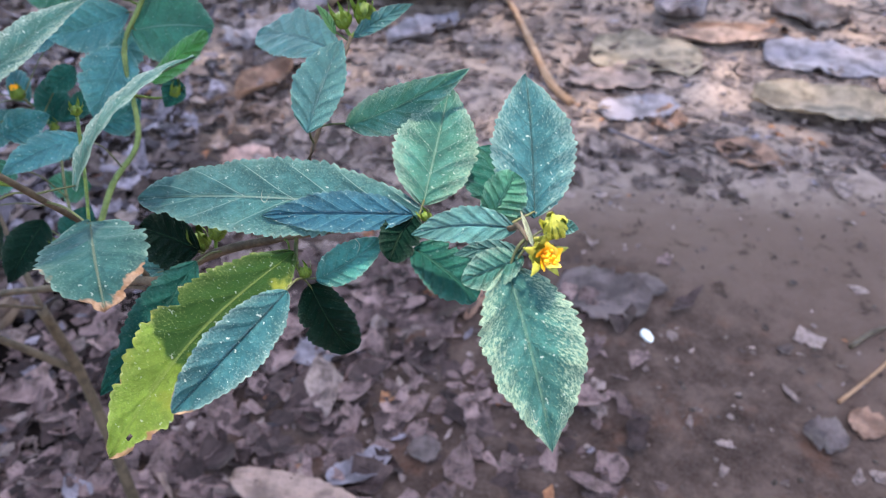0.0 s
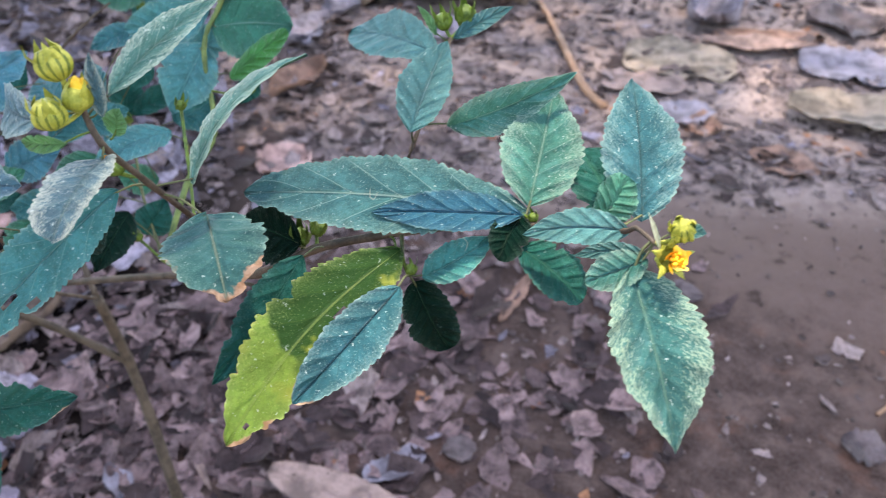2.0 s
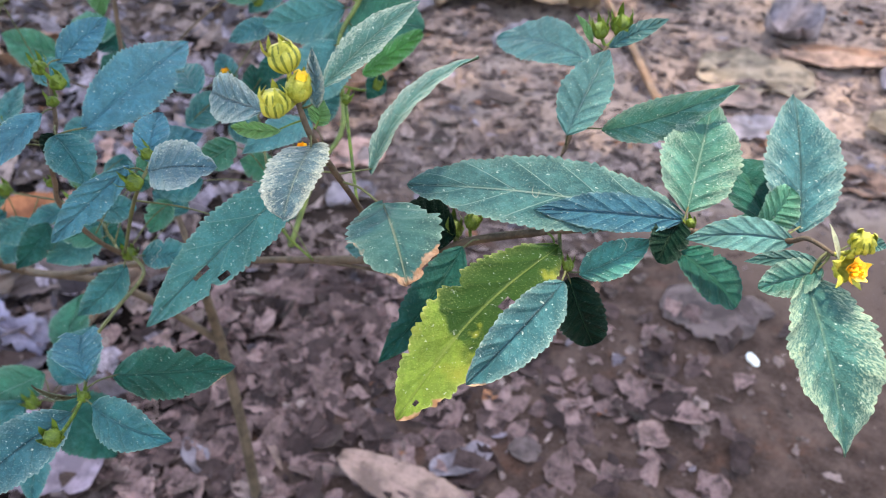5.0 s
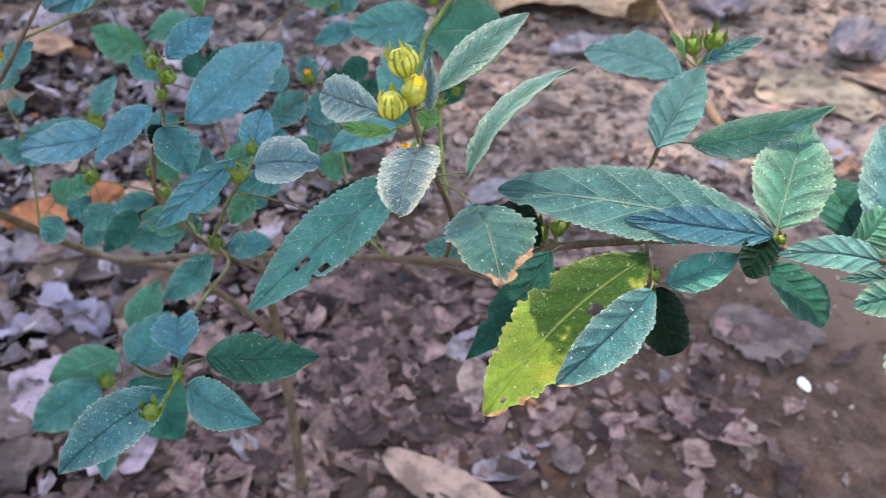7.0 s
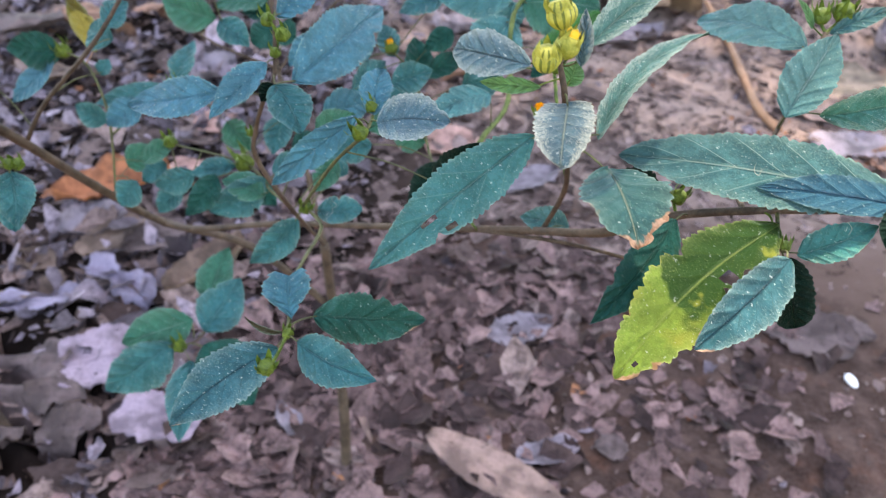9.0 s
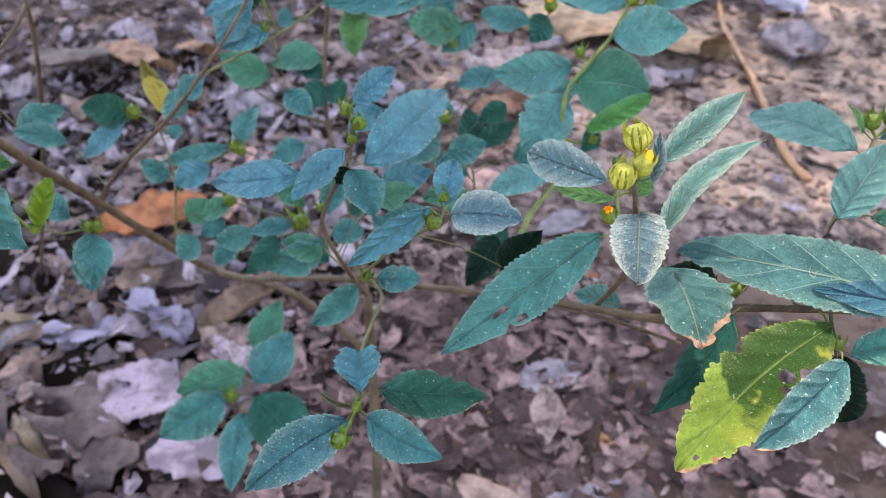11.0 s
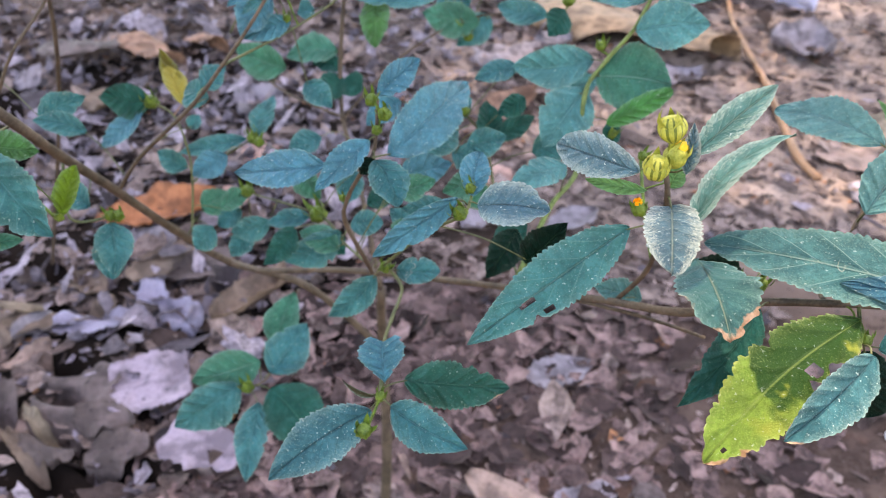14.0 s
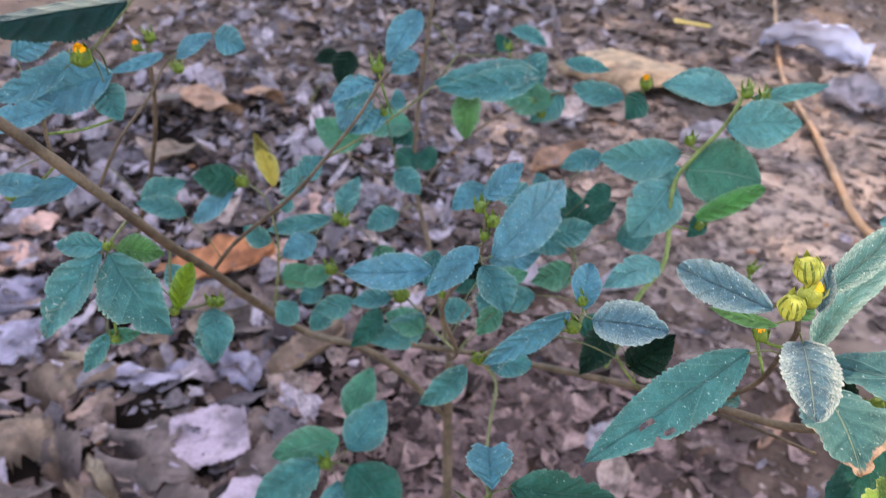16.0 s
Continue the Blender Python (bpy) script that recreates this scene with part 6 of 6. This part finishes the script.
# ---- small litter ----
def litter(name, label, material, count, size, area, keep, seed, stand=0.35, rise=0.12, singles=0, piece=None, piece_label="", wide=False):
    """Many torn flakes of dead leaf, scattered where keep(x, y) says how dense they are."""
    rng = random.Random(seed)
    verts, faces = [], []
    x0, x1, y0, y1 = area
    for _ in range(count):
        for _ in range(20):
            x, y = rng.uniform(x0, x1), rng.uniform(y0, y1)
            if rng.random() < (keep(x, y) if wide else keep(x, y) * strewn(x, y) * (1 - 0.95 * hollow(x, y))):
                break
        else:
            continue
        s = rng.uniform(*size) * rng.uniform(0.5, 1)
        turn, stretch = rng.uniform(0, 6.28), rng.uniform(0.35, 0.95)
        tx, ty, curl = rng.gauss(0, stand), rng.gauss(0, stand), rng.uniform(-0.5, 0.9)
        z0 = height(x, y) + 0.0015 + s * rise * rng.random()
        first = len(verts)
        ca, sa = math.cos(turn), math.sin(turn)
        large = s > 0.012
        n = rng.randint(14, 20) if large else rng.randint(6, 9)
        m = rng.randint(4, 6)
        corners = [(rng.uniform(0.60, 1.25), 2 * math.pi * (i + rng.uniform(-0.32, 0.32)) / m) for i in range(m)]
        corners = [(r * math.cos(a), r * math.sin(a)) for r, a in corners]
        fold, way = rng.gauss(0, 0.30) if large else 0.0, rng.uniform(0, 6.28)
        rim = []
        for k in range(n):
            f = k / n * m
            i = int(f)
            (ax, ay), (bx, by) = corners[i], corners[(i + 1) % m]
            jag = rng.uniform(0.92, 1.06) * (0.72 if rng.random() < 0.08 else 1)
            rim.append(((ax + (bx - ax) * (f - i)) * jag, (ay + (by - ay) * (f - i)) * jag))
        for ring in (0.35, 0.70, 1.0) if large else (0.5, 1.0):
            for k in range(n):
                u, v = s * ring * rim[k][0], s * ring * rim[k][1] * stretch
                z = z0 + u * tx + v * ty + curl * v * v / s + fold * abs(u * math.cos(way) + v * math.sin(way))
                if large:
                    z += s * 0.10 * noise.noise((u * 2.2 / s, v * 2.2 / s, turn * 9)) + s * (0.05 * rng.uniform(-1, 1) if ring == 1.0 else 0)
                px, py = x + u * ca - v * sa, y + u * sa + v * ca
                verts.append((px, py, max(z, height(px, py) + 0.0006)))
        made = [tuple(range(first, first + n))]
        for ring in range(2 if large else 1):
            p, q = first + ring * n, first + (ring + 1) * n
            made += [(p + k, q + k, q + (k + 1) % n, p + (k + 1) % n) for k in range(n)]
        if singles and -0.85 < x < 0.65 and 0.42 < y < 1.45:
            singles -= 1
            one = bpy.data.meshes.new("fallen_leaf")
            one.from_pydata([Vector(v) - Vector((x, y, z0)) for v in verts[first:]], [], [tuple(i - first for i in f) for f in made])
            one.materials.append(piece)
            del verts[first:]
            ob = tagged(new("fallen_leaf", one), piece_label, "fallen leaf", "fallen leaves")
            ob.location = (x, y, z0)
            continue
        faces += made
    data = bpy.data.meshes.new(name)
    data.from_pydata(verts, [], faces)
    data.materials.append(material)
    return tagged(new(name, data), label, "leaf litter", kind="stuff")


def strewn(x, y):
    """The litter thins out away from the shrub."""
    if y > 2.2 and x < 0.3:
        return min(1, max(0, (5.2 - y) / 1.5, 0)) * min(1, max(0, (x + 3.4) / 0.8))
    r = math.hypot((x + 0.15) / 1.75, (y - 1.5) / 2.0) + 0.25 * noise.noise((x * 2, y * 2, 6.0))
    return min(1, max(0, (1.1 - r) / 0.3))


def patchy(x, y, scale, seed):
    return 0.5 + 0.9 * noise.noise((x * scale, y * scale, seed))


def bare(x, y):
    """How far a place lies inside the swept stretch of earth: 0 outside, 1 inside."""
    a = min(1, max(0, (x - 0.08 + 0.25 * (y - 0.5)) / 0.16))
    b = min(1, max(0, (1.12 - y) / 0.2))
    thin = 0.7 * min(1, max(0, (x + 0.12) / 0.1)) * min(1, max(0, (0.76 - y) / 0.1))
    return max(a * b, thin)


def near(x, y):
    """The strip of dark litter along the shrub's foot: 0 outside, 1 inside."""
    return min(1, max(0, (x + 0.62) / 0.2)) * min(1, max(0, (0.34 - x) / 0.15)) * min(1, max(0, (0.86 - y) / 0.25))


def clearing(x, y):
    """The thinly strewn earth beyond the swept stretch: 0 outside, 1 inside."""
    return min(1, max(0, (x + 0.15) / 0.3)) * min(1, max(0, (y - 1.1) / 0.2))


def heap(x, y):
    """The deep litter: 1 there, 0 elsewhere."""
    return min(1, max(0, (-0.44 + 0.10 * (y - 0.6) - x) / 0.14))


litter("leaf_crumbs", "fine brown crumbs of dead leaves over the earth", FLAKE_BROWN, 17000, (0.003, 0.010), (-1.7, 1.5, 0.0, 2.9), lambda x, y: max(0.08, patchy(x, y, 6, 2.0)) * (1 - 0.85 * bare(x, y)) * (1 - 0.8 * heap(x, y)), 11, 0.25)
litter("leaf_flakes", "torn brown flakes of dead leaves on the earth", FLAKE_BROWN, 15000, (0.009, 0.028), (-1.9, 1.6, -0.1, 3.4), lambda x, y: max(0.22, patchy(x, y, 4, 7.0)) * (1 - 0.68 * clearing(x, y)) * (1 - 0.85 * near(x, y)) * (1 - 0.98 * bare(x, y)) * (1 - 0.5 * heap(x, y)), 12, 0.15)
litter("pale_flakes", "pale bleached flakes of dead leaves on the earth", FLAKE_PALE, 3000, (0.006, 0.022), (-1.9, 1.6, -0.1, 3.4), lambda x, y: (0.3 + 0.7 * heap(x, y)) * patchy(x, y, 5, 4.0) * (1 - 0.98 * bare(x, y)), 13, 0.2)
litter("deep_litter", "deep layer of large broken grey dead leaves", FLAKE_PALE, 2300, (0.014, 0.044), (-1.9, -0.25, -0.2, 3.3), lambda x, y: heap(x, y) * (0.4 + 0.6 * patchy(x, y, 3, 9.0)) * (0.45 + 0.55 * min(1, max(0, (y - 0.40) / 0.12))), 14, 0.45, 0.9, 70, PIECE_PALE, "torn pale grey piece of a dead leaf")
litter("grey_scraps", "small ragged scraps of grey dead leaves heaped up", FLAKE_PALE, 2600, (0.006, 0.020), (-1.5, -0.45, 0.22, 1.5), lambda x, y: heap(x, y) * (0.25 + 0.9 * patchy(x, y, 9, 1.0)), 23, 0.55, 1.1)
litter("brown_litter", "large broken brown dead leaves", FLAKE_BROWN, 3600, (0.018, 0.050), (-1.9, 1.8, 0.0, 3.4), lambda x, y: max(0.9 * heap(x, y), 0.35 * (1 - heap(x, y)), min(1, max(0, (y - 0.85) / 0.35)) * patchy(x, y, 3, 3.0)) * (1 - bare(x, y)) * (1 - 0.7 * clearing(x, y)) * (1 - 0.8 * near(x, y)), 15, 0.20, 0.35, 30, PIECE_BROWN, "torn brown piece of a dead leaf")
litter("damp_flakes", "dark brown flakes of dead leaves", FLAKE_DARK, 2700, (0.008, 0.036), (-0.7, 1.0, 0.1, 0.9), lambda x, y: near(x, y) * max(0.3, patchy(x, y, 4, 7.0)) * (1 - 0.97 * bare(x, y)), 19, 0.19, 0.22, 120, PIECE_DARK, "torn dark brown piece of a dead leaf")
litter("rusty_flakes", "small rust orange flakes of dead leaves", FLAKE_RUST, 500, (0.006, 0.018), (-1.4, 1.3, 0.3, 2.3), lambda x, y: patchy(x, y, 3, 5.5) * (1 - 0.9 * bare(x, y)), 16, 0.2)


litter("far_litter", "broad dead leaves strewn further off", FLAKE_BROWN, 2600, (0.03, 0.075), (-3.4, 1.2, 2.2, 5.2), lambda x, y: min(1, max(0, (0.35 - x) / 0.5)), 17, 0.2, 0.3)


litter("scattered_leaves", "dry brown leaves scattered thinly over the earth", FLAKE_BROWN, 3500, (0.02, 0.06), (-6.0, 6.0, -5.0, 8.0), lambda x, y: 0.0 if -2.0 < x < 1.6 and 0.0 < y < 3.4 else max(0.0, patchy(x, y, 0.8, 2.5)), 18, 0.15, 0.2, wide=True)


def clods(count, seed):
    rng = random.Random(seed)
    verts, faces = [], []
    for _ in range(count):
        x, y = rng.uniform(-1.2, 1.3), rng.uniform(0.15, 2.2)
        s = 0.0008 + 0.0035 * rng.random() ** 4
        first, z = len(verts), height(x, y)
        ring = [(1, 0, 0), (0.5, 0.87, 0), (-0.5, 0.87, 0), (-1, 0, 0), (-0.5, -0.87, 0), (0.5, -0.87, 0)]
        for px, py, _z in ring:
            k = s * rng.uniform(0.7, 1.2)
            verts.append((x + px * k, y + py * k, z - 0.2 * s))
        for px, py, _z in ring:
            k = s * rng.uniform(0.4, 0.8)
            verts.append((x + px * k, y + py * k, z + s * rng.uniform(0.4, 0.8)))
        for k in range(6):
            faces.append((first + k, first + (k + 1) % 6, first + 6 + (k + 1) % 6, first + 6 + k))
        faces.append(tuple(range(first + 6, first + 12)))
    data = bpy.data.meshes.new("crumbs_of_earth")
    data.from_pydata(verts, [], faces)
    data.materials.append(CRUMB)
    tagged(new("crumbs_of_earth", data), "small clods and grit of brown earth", "grit", kind="stuff")


clods(6000, 21)


# ---- an unseen tree added ahead, whose crown shades the ground ----
def shade_tree():
    tree = empty("tree", (0, 0, 0), "unseen leafy tree added so its crown shades the ground", "tree")
    bm = bmesh.new()
    tube(bm, [(0.6, 4.6, -0.05), (0.55, 4.5, 1.2), (0.45, 4.2, 2.4), (0.3, 3.8, 3.7)], 0.22, 0.10, 14, knots=0.15)
    mesh_object("trunk", bm, BARK, tree)
    for end in ((-1.6, 2.4, 3.7), (0.0, 1.8, 3.8), (1.7, 2.4, 3.7), (-1.7, 4.2, 3.8), (2.0, 4.2, 3.8)):
        bm = bmesh.new()
        tube(bm, [(0.5, 4.3, 2.1), (0.3 + 0.3 * end[0], 4.0 + 0.3 * (end[1] - 4.0), 3.0), end], 0.08, 0.02, 9, knots=0.15)
        mesh_object("limb", bm, BARK, tree)
    rng = random.Random(8)
    verts, faces = [], []
    while len(faces) < 2 * 30000:
        x, y = rng.uniform(-2.4, 2.6), rng.uniform(-0.5, 4.2)
        # The crown reaches further out on this side to shade the left leaves.
        reach = 0.42 * min(1, max(0, (0.12 - x) / 0.08))
        if y < 0.12 - reach + 0.14 * noise.noise((x * 2.5, 0.3, 1.0)) + 0.08 * noise.noise((x * 7, 0.3, 1.0)) or x * x / 7 + (y - 1.6) ** 2 / 8 > 1:
            continue
        inner = y > 0.9
        # Thinned here to let more light onto the far ground.
        if inner and rng.random() < (0.62 if x > -0.3 else 0.25):
            continue
        at = Vector((x, CROWN_EDGE + y, 3.8 + 0.4 * rng.uniform(-1, 1) + 0.15 * noise.noise((x, y, 4.0))))
        a = Vector((rng.gauss(0, 1), rng.gauss(0, 1), rng.gauss(0, 0.5))).normalized()
        s = a.cross(Vector((rng.gauss(0, 0.4), rng.gauss(0, 0.4), 1))).normalized()
        n, w = (rng.uniform(0.07, 0.10), rng.uniform(0.018, 0.026)) if inner else (rng.uniform(0.16, 0.24), rng.uniform(0.04, 0.06))
        k = len(verts)
        if not inner and rng.random() < 0.62:
            continue
        verts += [at - a * n * 0.5, at + s * w, at + a * n * 0.5, at - s * w]
        faces += [(k, k + 1, k + 2), (k, k + 2, k + 3)]
    data = bpy.data.meshes.new("crown")
    data.from_pydata(verts, [], faces)
    data.materials.append(LEAF["dull"])
    crown = new("crown", data)
    crown.parent = tree


CROWN_EDGE = 1.24
shade_tree()
